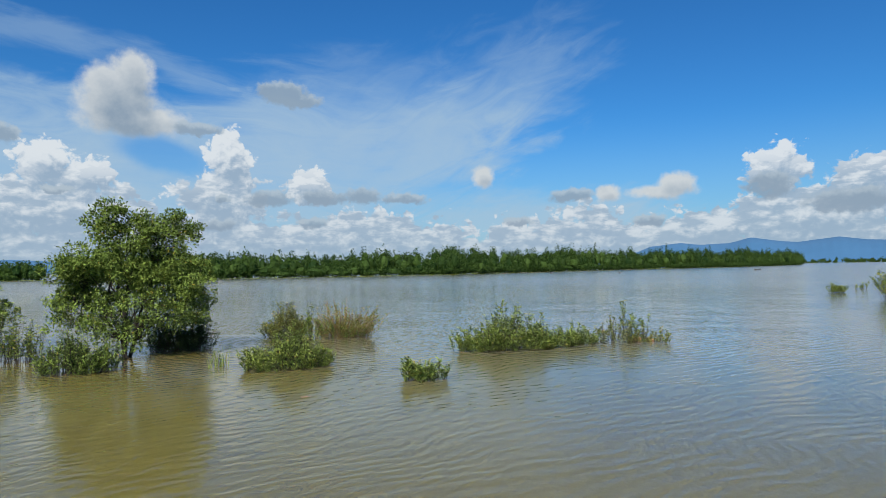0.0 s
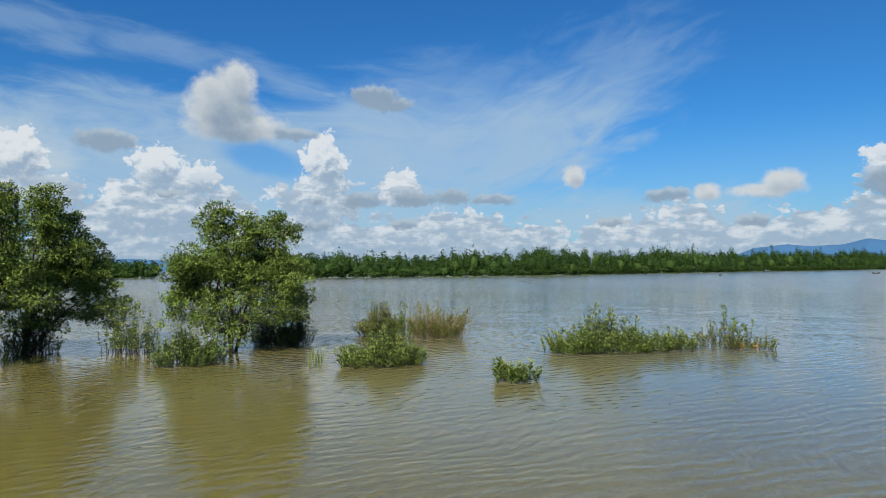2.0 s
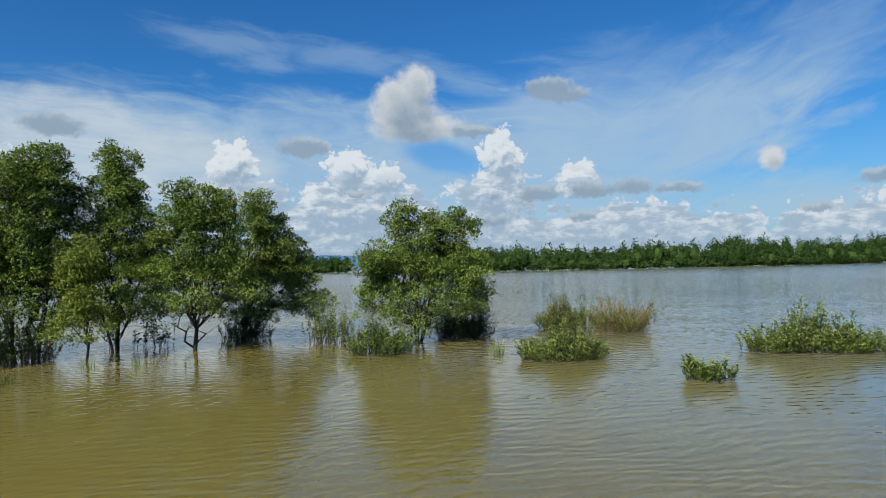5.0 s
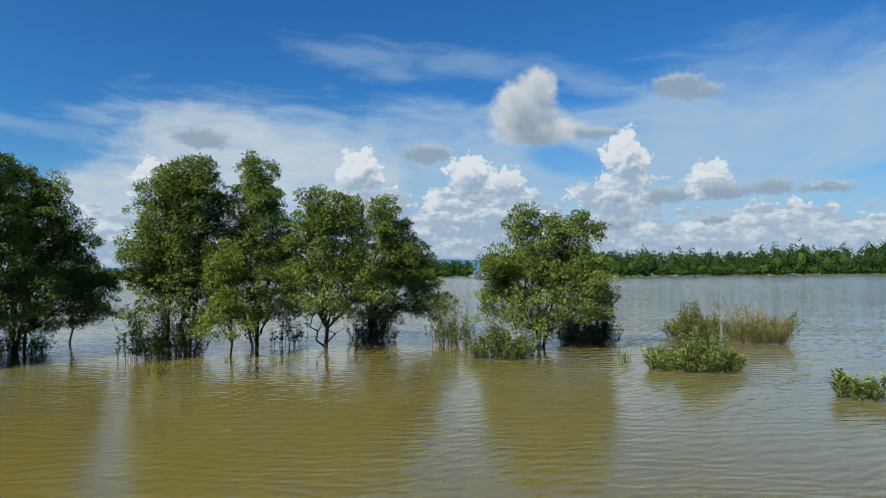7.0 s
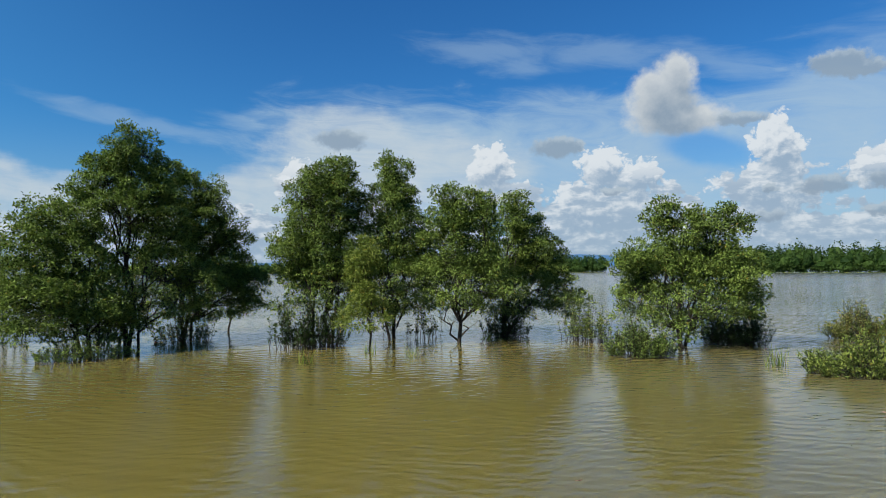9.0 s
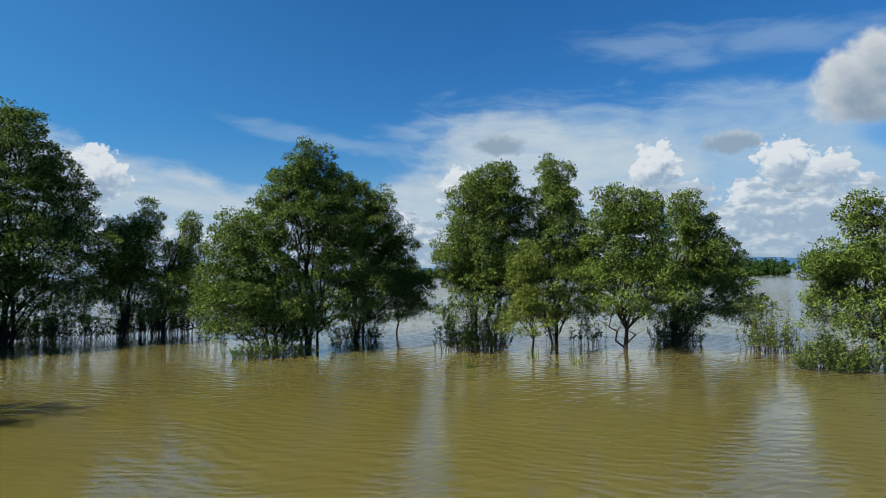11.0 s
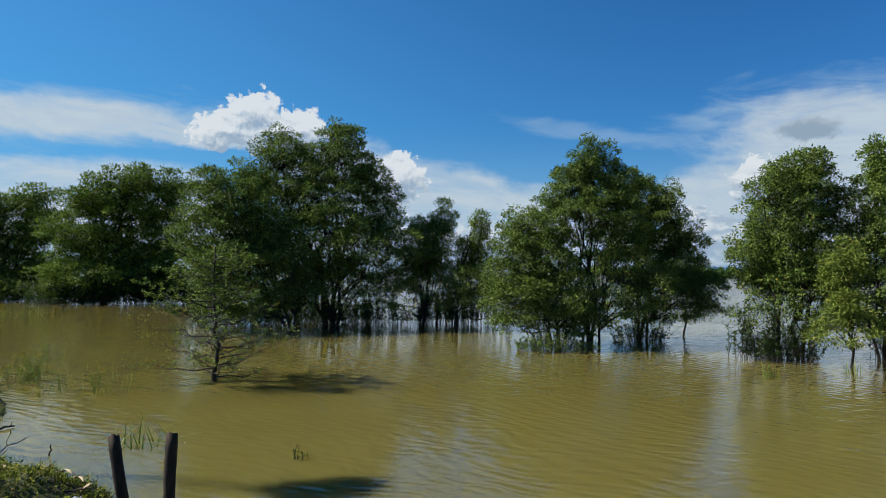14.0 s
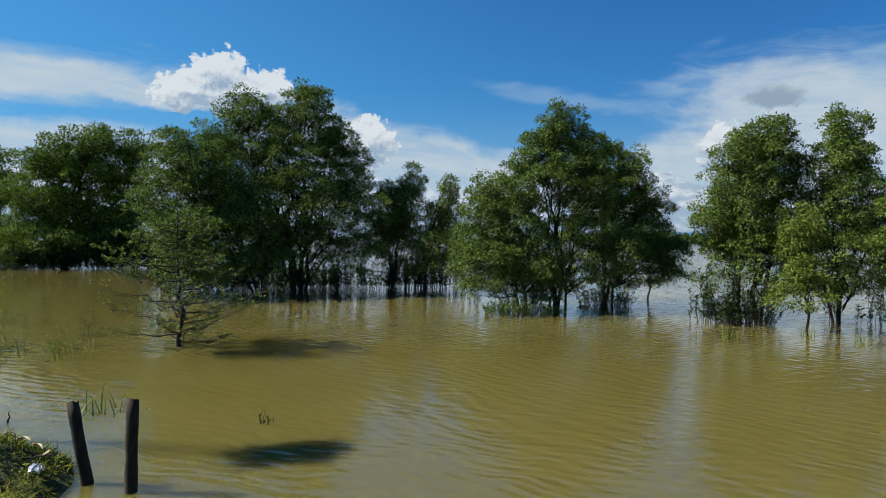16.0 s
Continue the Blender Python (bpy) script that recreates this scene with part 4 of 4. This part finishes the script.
# low growth at the feet of the trees
bush(28.99, 18.34, 0.95, 0.7, 1.05, 41, "dense green bush at a mangrove tree's foot", LEAF, 260, 0.085, per=24)
bush(21.77, 21.83, 0.95, 0.6, 1.2, 42, "dark shaded green bush at a mangrove tree's foot", LEAF_SHADED, 300, 0.085, per=24)
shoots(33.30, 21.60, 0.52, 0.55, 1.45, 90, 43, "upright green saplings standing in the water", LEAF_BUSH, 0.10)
bush(40.27, 23.23, 0.8, 0.6, 1.2, 44, "dark shaded green bush at a tree's foot", LEAF_SHADED, 160, 0.09, per=20)
shoots(59.4, 20.49, 1.25, 0.7, 1.75, 46, 45, "dark upright mangrove saplings with oval leaves", LEAF_SHADED, 0.12)
bush(56.5, 20.9, 0.85, 0.5, 1.25, 50, "dense dark growth at a forked trunk's foot", LEAF_SHADED, 150, 0.10, per=18)
bush(74.19, 20.62, 1.5, 0.6, 0.75, 46, "low green growth under a mangrove tree", LEAF, 190, 0.085, per=18)
bush(67.0, 24.6, 0.95, 0.5, 0.9, 47, "low dark growth at a tree's foot", LEAF_SHADED, 110, 0.10)
shoots(88.5, 29.5, 3.4, 0.8, 1.4, 150, 48, "dark thicket of saplings below the trees", LEAF_SHADED, 0.12)
shoots(47.5, 23.0, 1.2, 0.7, 1.2, 30, 49, "dark saplings between tree trunks in the water", LEAF_SHADED, 0.12)
shoots(68.9, 21.9, 0.35, 0.3, 0.6, 6, 39, "few leafy shoots beside the trees", LEAF_SHADED, 0.12)
shoots(42.5, 20.3, 0.35, 0.3, 0.75, 7, 40, "few leafy shoots beside a forked trunk", LEAF_SHADED, 0.12)

bush(93.5, 31.5, 4.2, 0.7, 1.9, 67, "dark dense thicket below the largest tree", LEAF_SHADED, 330, 0.14, "thicket", per=22, upright=1.0, start=0.06)
bush(99.5, 30.0, 3.2, 0.8, 1.9, 68, "dark dense thicket below the wide tree", LEAF_SHADED, 260, 0.14, "thicket", per=22, upright=1.0, start=0.06)
shoots(85.0, 30.5, 2.6, 0.8, 1.7, 120, 69, "dark thicket of saplings in the gap between groups", LEAF_SHADED, 0.13, "thicket")
shoots(81.5, 31.0, 2.2, 0.8, 1.8, 110, 87, "dark thicket of saplings behind slim trees", LEAF_SHADED, 0.13, "thicket")
bush(109.0, 50.0, 7.0, 1.4, 3.0, 70, "dark undergrowth along the wooded bank", LEAF_SHADED, 420, 0.24, "thicket", per=30, upright=1.0, start=0.05)
bush(118.5, 56.0, 7.5, 1.4, 2.6, 66, "low green undergrowth along the wooded bank", LEAF, 420, 0.24, "thicket", per=30, upright=1.0, start=0.05)

# open-water bushes
bush(13.48, 16.75, 1.05, 0.8, 1.0, 51, "dense bright green rounded bush in the water", LEAF_BUSH, 280, 0.085, per=33, upright=0.75, ragged=0.5)
bush(13.45, 24.6, 0.72, 0.5, 1.28, 52, "olive green rounded bush in the water", LEAF_OLIVE, 190, 0.09, per=27, ragged=0.25)
bush(11.0, 24.0, 0.5, 0.4, 1.2, 53, "loose green sapling bush in the water", LEAF_BUSH, 46, 0.10, per=27, ragged=0.5)
bush(8.4, 23.6, 0.82, 0.55, 1.5, 54, "half-dry reddish brown twiggy bush with green tips", LEAF_DRY, 230, 0.075, wood=TWIG, per=21, upright=0.6)
bush(8.6, 23.3, 0.75, 0.35, 0.75, 86, "green lower growth of a half-dry bush", LEAF_BUSH, 60, 0.09, per=21, upright=0.8)
bush(1.95, 14.14, 0.52, 0.4, 0.58, 55, "small bright green leafy bush in the water", LEAF_BUSH, 70, 0.10, per=24, ragged=0.5)
bush(-3.2, 18.9, 0.72, 0.5, 0.95, 56, "low leafy end of a long green bush", LEAF_BUSH, 95, 0.095, per=30, upright=0.75, ragged=0.6)
bush(-4.9, 19.2, 0.85, 0.6, 1.25, 57, "tall leafy middle of a long green bush", LEAF_BUSH, 110, 0.095, per=33, upright=0.8, ragged=0.6)
bush(-7.0, 19.4, 0.9, 0.6, 1.0, 58, "dense green body of a long bush", LEAF_BUSH, 110, 0.095, per=30, upright=0.8, ragged=0.6)
bush(-9.3, 19.8, 0.85, 0.55, 0.85, 80, "green sloping body of a long bush", LEAF_BUSH, 105, 0.095, per=27, upright=0.8, ragged=0.6)
bush(-11.3, 20.4, 0.62, 0.5, 0.62, 81, "low green tail of a long bush", LEAF_BUSH, 80, 0.09, per=24, upright=0.75, ragged=0.5)
bush(-4.9, 19.3, 0.95, 0.4, 1.75, 82, "upright leafy shoots above a long green bush", LEAF_BUSH, 20, 0.10, "sapling_clump", per=27, upright=1.0, bare=0.6)
bush(-8.9, 19.7, 1.1, 0.4, 1.2, 83, "few upright leafy shoots above a green bush", LEAF_BUSH, 14, 0.10, "sapling_clump", per=24, upright=1.0, bare=0.5)
bush(-15.3, 21.2, 1.45, 0.6, 0.75, 59, "straggly olive bush with bare shoots and clay", LEAF_OLIVE, 130, 0.09, per=21, ragged=0.7)
bush(-15.9, 21.4, 0.5, 0.3, 1.55, 60, "thin leafy shoots above a low bush", LEAF_BUSH, 16, 0.10, "sapling_clump", per=21, upright=1.0, bare=0.8)
bush(-30.9, 58.6, 0.5, 0.4, 0.9, 61, "small lone green bush far out in the river", LEAF_BUSH, 50, 0.2)
bush(-32.5, 68.0, 0.6, 0.3, 0.6, 62, "few thin shoots far out in the river", LEAF_BUSH, 16, 0.15)
bush(-35.2, 50.0, 1.5, 1.2, 3.2, 63, "tall leafy green bush far out in the river", LEAF_BUSH, 160, 0.2)
bush(96.83, 8.75, 0.07, 0.05, 0.22, 64, "tiny leafy seedling poking out of the water", LEAF_BUSH, 7, 0.06, "seedling", per=9)
bush(109.19, 17.45, 0.25, 0.2, 0.6, 65, "small leafy sapling in shallow water", LEAF_BUSH, 12, 0.08, "sapling_clump", per=10, upright=1.0)

reeds(18.99, 17.46, 0.16, 0.55, 40, 71, "thin green weeds rising out of the water")
reeds(57.54, 17.17, 0.10, 0.45, 26, 72, "thin green weeds rising out of the water")
reeds(52.05, 19.03, 0.10, 0.35, 26, 73, "thin green weeds by a young trunk")
reeds(48.59, 18.00, 0.12, 0.4, 26, 74, "thin green weeds rising out of the water")
WEEDS = "grass standing in the water"
shoots(116.9, 16.74, 0.55, 0.7, 0.55, 46, 75, "dense pale green weeds in shallow water", LEAF_LIGHT, 0.075, "weed_clump", WEEDS, 0.05, 0.14, GRASS)
shoots(112.9, 15.03, 0.62, 0.9, 0.60, 30, 76, "straggly pale green weeds in shallow water", LEAF_LIGHT, 0.065, "weed_clump", WEEDS, 0.09, 0.22, GRASS)
shoots(110.6, 14.8, 0.25, 0.4, 0.40, 7, 84, "few low pale weeds in shallow water", LEAF_LIGHT, 0.06, "weed_clump", WEEDS, 0.08, 0.2, GRASS)
shoots(114.5, 20.5, 0.7, 0.5, 0.45, 20, 85, "scattered low weeds in shallow water", LEAF_LIGHT, 0.08, "weed_clump", WEEDS, 0.08, 0.2, GRASS)
reeds(108.6, 10.05, 0.20, 0.45, 20, 77, "few bent grass stalks beside the posts", lean=0.75, width=0.014)
reeds(119.3, 40.0, 1.6, 0.7, 220, 78, "pale green reed bed at the bank", width=0.02, lean=1.1)


# ---------------------------------------------------------------- posts, boat, bank growth


def post(place, height, r, tilt, seed, label):
    """A rough wooden post: knotty, split at the top."""
    rng = np.random.default_rng(seed)
    ob = thing("fence_post", place, label, "post", "wooden posts at the bank")
    ob.matrix_basis = ob.matrix_basis @ pose(0, 0, 0, *tilt)
    bm = bmesh.new()
    rings, sides = 14, 12
    grid = []
    for i in range(rings):
        z = -0.9 + (height + 0.9) * i / (rings - 1)
        row = []
        for j in range(sides):
            w = 2 * math.pi * j / sides
            rr = r * (1 + 0.10 * math.sin(3 * w + i * 0.5) + rng.normal(0, 0.06)) * (1 - 0.08 * i / rings)
            row.append(bm.verts.new((rr * math.cos(w), rr * math.sin(w), z + (rng.normal(0, 0.008) + 0.02 * math.cos(w) if i == rings - 1 else 0))))
        grid.append(row)
    for i in range(rings - 1):
        for j in range(sides):
            bm.faces.new((grid[i][j], grid[i][(j + 1) % sides], grid[i + 1][(j + 1) % sides], grid[i + 1][j]))
    tip = bm.verts.new((0, 0, height - 0.012))
    for j in range(sides):
        bm.faces.new((grid[-1][j], grid[-1][(j + 1) % sides], tip))
    me = bpy.data.meshes.new("shaft")
    bm.to_mesh(me)
    bm.free()
    me.polygons.foreach_set("use_smooth", np.full(len(me.polygons), True))
    me.materials.append(POST)
    part("shaft", me, ob)
    return ob


post((-6.86, -2.48, 0), 0.80, 0.056, (9, 1, 0), 81, "leaning dark weathered wooden post in the water")
post((-6.59, -2.01, 0), 0.87, 0.056, (-1.5, 1, 0), 82, "upright dark weathered wooden post in the water")


def boat():
    ob = thing("rowing_boat", at(-25.6, 226), "small dark wooden boat far out on the river", "boat", turn=30)
    n, V = 17, []
    for i in range(n):
        t = i / (n - 1) * 2 - 1
        w, sheer = 0.55 * (1 - abs(t) ** 2.4) + 0.03, 0.35 + 0.45 * t * t * abs(t)
        for a, z in ((-1, sheer), (-0.75, 0.0), (0, -0.12), (0.75, 0.0), (1, sheer), (0.85, sheer - 0.05), (0, 0.05), (-0.85, sheer - 0.05)):
            V.append((t * 2.6, a * w, z))
    F = [(i * 8 + j, (i + 1) * 8 + j, (i + 1) * 8 + (j + 1) % 8, i * 8 + (j + 1) % 8) for i in range(n - 1) for j in range(8)]
    V = [(x * 0.62, y * 0.62, z * 0.7) for x, y, z in V]
    part("hull", mesh_of("hull", V, F, HULL), ob)
    t = Tubes()
    t.add([(-0.4, -0.3, 0.22), (-0.4, 0.3, 0.22)], (0.06, 0.06), 4)
    part("thwart", t.mesh("thwart", HULL), ob)


boat()

rng = np.random.default_rng(90)


def bank_grass():
    """Matted grass and creeping leaves on the band of bank that the water meets."""
    n = 165000
    x = -5.8 - 16.0 * rng.random(n) ** 1.4
    y = rng.uniform(-14.5, -2.4, n)
    d = inshore(x, y)
    thick = 0.5 + 0.5 * np.sin(x * 2.1 + np.sin(y * 3)) * np.cos(y * 1.7)
    keep = (d > -0.03) & (d < 5.0) & (rng.uniform(0, 1, n) < 0.5 + 0.5 * thick)
    foot = np.stack([x, y, bank_height(x, y) - 0.02], 1)[keep]
    tuft = np.clip(0.5 + 0.9 * np.sin(foot[:, 0] * 5.3 + np.sin(foot[:, 1] * 4.1) * 2) * np.sin(foot[:, 1] * 6.1 + foot[:, 0]), 0.1, 1.4)
    v, f = blades(rng, foot, rng.uniform(0.04, 0.12, len(foot)) * (0.5 + tuft), 0.9, 0.009, 2)
    ob = thing("bank_grass", (0, 0, 0), "short matted green grass on the bank", "grass", kind="stuff")
    part("blades", mesh_of("blades", v, f, TURF), ob, kind="stuff")
    # the trodden grass where one stands on the bank
    x, y = rng.uniform(-6.5, 5.5, 34000), rng.uniform(-7.0, 4.0, 34000)
    near = np.stack([x, y, bank_height(x, y) - 0.02], 1)[inshore(x, y) > 0.02]
    v, f = blades(rng, near, rng.uniform(0.05, 0.13, len(near)), 0.9, 0.014, 2)
    part("trodden_grass", mesh_of("trodden_grass", v, f, TURF), ob, kind="stuff")
    q = foot[rng.random(len(foot)) < 0.7] + np.array([0, 0, 0.05])
    w = rng.normal(size=q.shape) * [1, 1, 0.4]
    v, f = leaves(q + rng.normal(0, 0.03, q.shape), w, rng.normal(0, 0.4, q.shape) + [0, 0, 1], rng.uniform(0.03, 0.06, len(q)), rng.uniform(0.018, 0.034, len(q)))
    part("creeper", mesh_of("creeper", v, f, TURF), ob, kind="stuff")


bank_grass()

# unseen thin tree added on the bank; it shadows the water beside the posts
lone = tree(125.3, 10.6, [(-0.25, 4.4, 0.30, 0.24), (0.15, 4.45, 0.32, 0.22)], 91, "unseen thin tall sapling with a small round crown, added for its shadow", 1, 0.07, 0.13, 60, trunk_r=0.045, cover=1.6, skirt=0, name="unseen_sapling_tree", group="dense trees along the bank")
lone.location.z = float(bank_height(*lone.location.xy[:]))


def lump(name, place, size, seed, mat, label, category, turn=0.0, group=""):
    """A small irregular lump: a subdivided ball pushed about."""
    r = np.random.default_rng(seed)
    ob = thing(name, place, label, category, group, turn=turn)
    bm = bmesh.new()
    bmesh.ops.create_icosphere(bm, subdivisions=3, radius=1.0)
    ph = r.uniform(0, 6, 6)
    for v in bm.verts:
        c = v.co
        k = 1 + 0.16 * math.sin(c.x * 3 + ph[0]) * math.cos(c.y * 4 + ph[1]) + 0.10 * math.sin(c.z * 7 + c.x * 5 + ph[2]) + 0.05 * math.sin(c.y * 13 + ph[3])
        v.co = Vector((c.x * size[0], c.y * size[1], c.z * size[2])) * k
    me = bpy.data.meshes.new("body")
    bm.to_mesh(me)
    bm.free()
    me.polygons.foreach_set("use_smooth", np.full(len(me.polygons), True))
    me.materials.append(mat)
    part("body", me, ob)
    return ob


lump("clay_lump", (6.05, 20.9, 0.03), (0.22, 0.15, 0.10), 92, CLAY, "orange clay lump at the foot of a straggly bush", "clay", 15, "orange clay lumps")
lump("clay_lump", (6.45, 20.7, 0.02), (0.16, 0.12, 0.08), 93, CLAY, "small orange clay lump at the waterline", "clay", 40, "orange clay lumps")
lump("buoy", (48.4, 180, 0.1), (0.30, 0.30, 0.35), 94, HULL, "small dark buoy floating far out", "buoy", 0, "floating buoys")
lump("buoy", (33.3, 203, 0.1), (0.25, 0.25, 0.3), 95, HULL, "small dark buoy floating far out", "buoy", 0, "floating buoys")


def floating_leaf(place, size, turn, seed, label):
    r = np.random.default_rng(seed)
    ob = thing("floating_leaf", place, label, "leaf", "drift on the water", turn=turn)
    g = np.linspace(-1, 1, 9)
    V, F = [], []
    for i, t in enumerate(g):
        w = 0.33 * (1 - t * t) ** 0.7 + 0.01
        for k in (-1, 0, 1):
            V.append((t * size, k * w * size, 0.012 + 0.10 * size * abs(k) * (1 - abs(t)) + 0.12 * size * t * t + r.normal(0, 0.004)))
    for i in range(8):
        for k in range(2):
            F.append((i * 3 + k, (i + 1) * 3 + k, (i + 1) * 3 + k + 1, i * 3 + k + 1))
    part("blade", mesh_of("blade", V, F, DRIFT, True), ob)


DRIFT = plain_material("dry_brown_leaf", (0.16, 0.07, 0.025), (0.26, 0.13, 0.05), 30)
floating_leaf((-2.6, 12.35, 0.0), 0.11, 20, 96, "dry brown curled leaf floating on the water")
floating_leaf((6.1, 17.9, 0.0), 0.07, 70, 97, "small dark leaf floating on the water")
floating_leaf((-4.33, 6.16, 0.0), 0.04, 50, 98, "tiny dark leaf floating on the water")


def stick(place, length, r, turn, tilt, seed, label, name="driftwood_stick"):
    g = np.random.default_rng(seed)
    ob = thing(name, place, label, "stick", "drift on the water", turn=turn)
    t = Tubes()
    line = bend(g, (-length / 2, 0, 0), (length / 2, 0, length * tilt), 0.01, 8, 0.03)
    t.add(line, np.linspace(r, r * 0.5, 8), 6)
    part("shaft", t.mesh("shaft", POST), ob)
    for k in (3, 5):
        b = Tubes()
        b.add(bend(g, line[k], line[k] + g.normal(0, 0.12 * length, 3) + [0, 0, 0.08 * length], 0.0, 4), np.linspace(r * 0.5, r * 0.2, 4), 4)
        part("side_twig", b.mesh("side_twig", POST), ob)


stick((-10.67, -5.50, 0.02), 0.27, 0.022, 150, 0.0, 99, "short dark stick floating by the bank")
stick((-9.10, -4.17, 0.0), 0.14, 0.012, 30, 1.2, 100, "thin dark stub standing in the water")
stick((-7.75, -4.1, float(bank_height(-7.75, -4.1)) + 0.05), 0.5, 0.008, 120, 0.6, 101, "bare dead twig leaning on the bank", "dead_branch")
stick((-7.0, -3.0, float(bank_height(-7.0, -3.0)) + 0.05), 0.35, 0.010, 80, 0.15, 102, "pale dry stick lying on the bank", "dead_branch")


def plastic_scrap(place, seed):
    """A crumpled piece of plastic film."""
    g = np.random.default_rng(seed)
    ob = thing("plastic_scrap", place, "crumpled white plastic scrap lying on the bank", "litter")
    m = 9
    u, v = np.meshgrid(np.linspace(-1, 1, m), np.linspace(-1, 1, m), indexing="ij")
    z = 0.03 + 0.025 * np.sin(u * 5 + g.uniform(0, 3)) * np.cos(v * 6) + g.normal(0, 0.010, u.shape) - 0.03 * (u * u + v * v)
    P = np.stack([u * 0.065 + g.normal(0, 0.008, u.shape), v * 0.05 + g.normal(0, 0.008, u.shape), z + 0.03], -1).reshape(-1, 3)
    i, j = np.meshgrid(np.arange(m - 1), np.arange(m - 1), indexing="ij")
    F = np.stack([i * m + j, (i + 1) * m + j, (i + 1) * m + j + 1, i * m + j + 1], -1).reshape(-1, 4)
    part("film", mesh_of("film", P, F, PLASTIC), ob)


plastic_scrap((-6.71, -2.87, float(bank_height(-6.71, -2.87)) + 0.05), 103)


def dead_shrub(place, height, count, seed):
    """Bare dead stems that fork as they rise from the bank."""
    g = np.random.default_rng(seed)
    ob = thing("dead_shrub", place, "bare dead shrub stems rising from the grassy bank", "shrub", "dead growth on the bank")
    for k in range(count):
        t = Tubes()
        w = g.uniform(0, 2 * np.pi)
        out = np.array([math.cos(w), math.sin(w), 0.0]) * g.uniform(0.15, 0.5)
        line = bend(g, out * 0.15 + [0, 0, -0.1], out * height + [0, 0, height * g.uniform(0.6, 1.0)], 0.0, 7, 0.04)
        t.add(line, np.linspace(0.008, 0.003, 7), 5)
        for i in (3, 4, 5):
            t.add(bend(g, line[i], line[i] + g.normal(0, 0.10, 3) + [0, 0, 0.12], 0.0, 4), np.linspace(0.004, 0.002, 4), 4)
        part("stem", t.mesh("stem", POST), ob)


for x, y, h, k, seed in ((-6.75, -3.55, 0.55, 4, 104), (-6.05, -3.55, 0.45, 4, 105)):
    dead_shrub((x, y, float(bank_height(x, y))), h, k, seed)


def dry_scrap(place, length, turn, seed, label):
    """A flat curled strip of dry leaf or bark."""
    g = np.random.default_rng(seed)
    ob = thing("dry_leaf_strip", place, label, "litter", "dry litter on the bank", turn=turn)
    u = np.linspace(-1, 1, 9)
    V = [(a * length / 2, k * 0.018 * (1.15 - a * a), 0.02 * math.sin(a * 3 + g.uniform(0, 1)) + 0.012 * abs(k)) for a in u for k in (-1, 0, 1)]
    F = [(i * 3 + k, i * 3 + k + 3, i * 3 + k + 4, i * 3 + k + 1) for i in range(8) for k in (0, 1)]
    part("strip", mesh_of("strip", V, F, STRAW, True), ob)


STRAW = plain_material("dry_straw", (0.30, 0.21, 0.11), (0.46, 0.36, 0.21), 25)
for x, y, length, turn, seed in ((-7.55, -3.35, 0.26, 60, 107), (-7.75, -3.6, 0.2, 100, 108), (-7.3, -3.1, 0.3, 40, 109), (-7.15, -2.95, 0.18, 130, 110), (-7.9, -4.1, 0.16, 20, 111)):
    dry_scrap((x, y, float(bank_height(x, y)) + 0.07), length, turn, seed, "pale dry leaf strip lying on the bank")
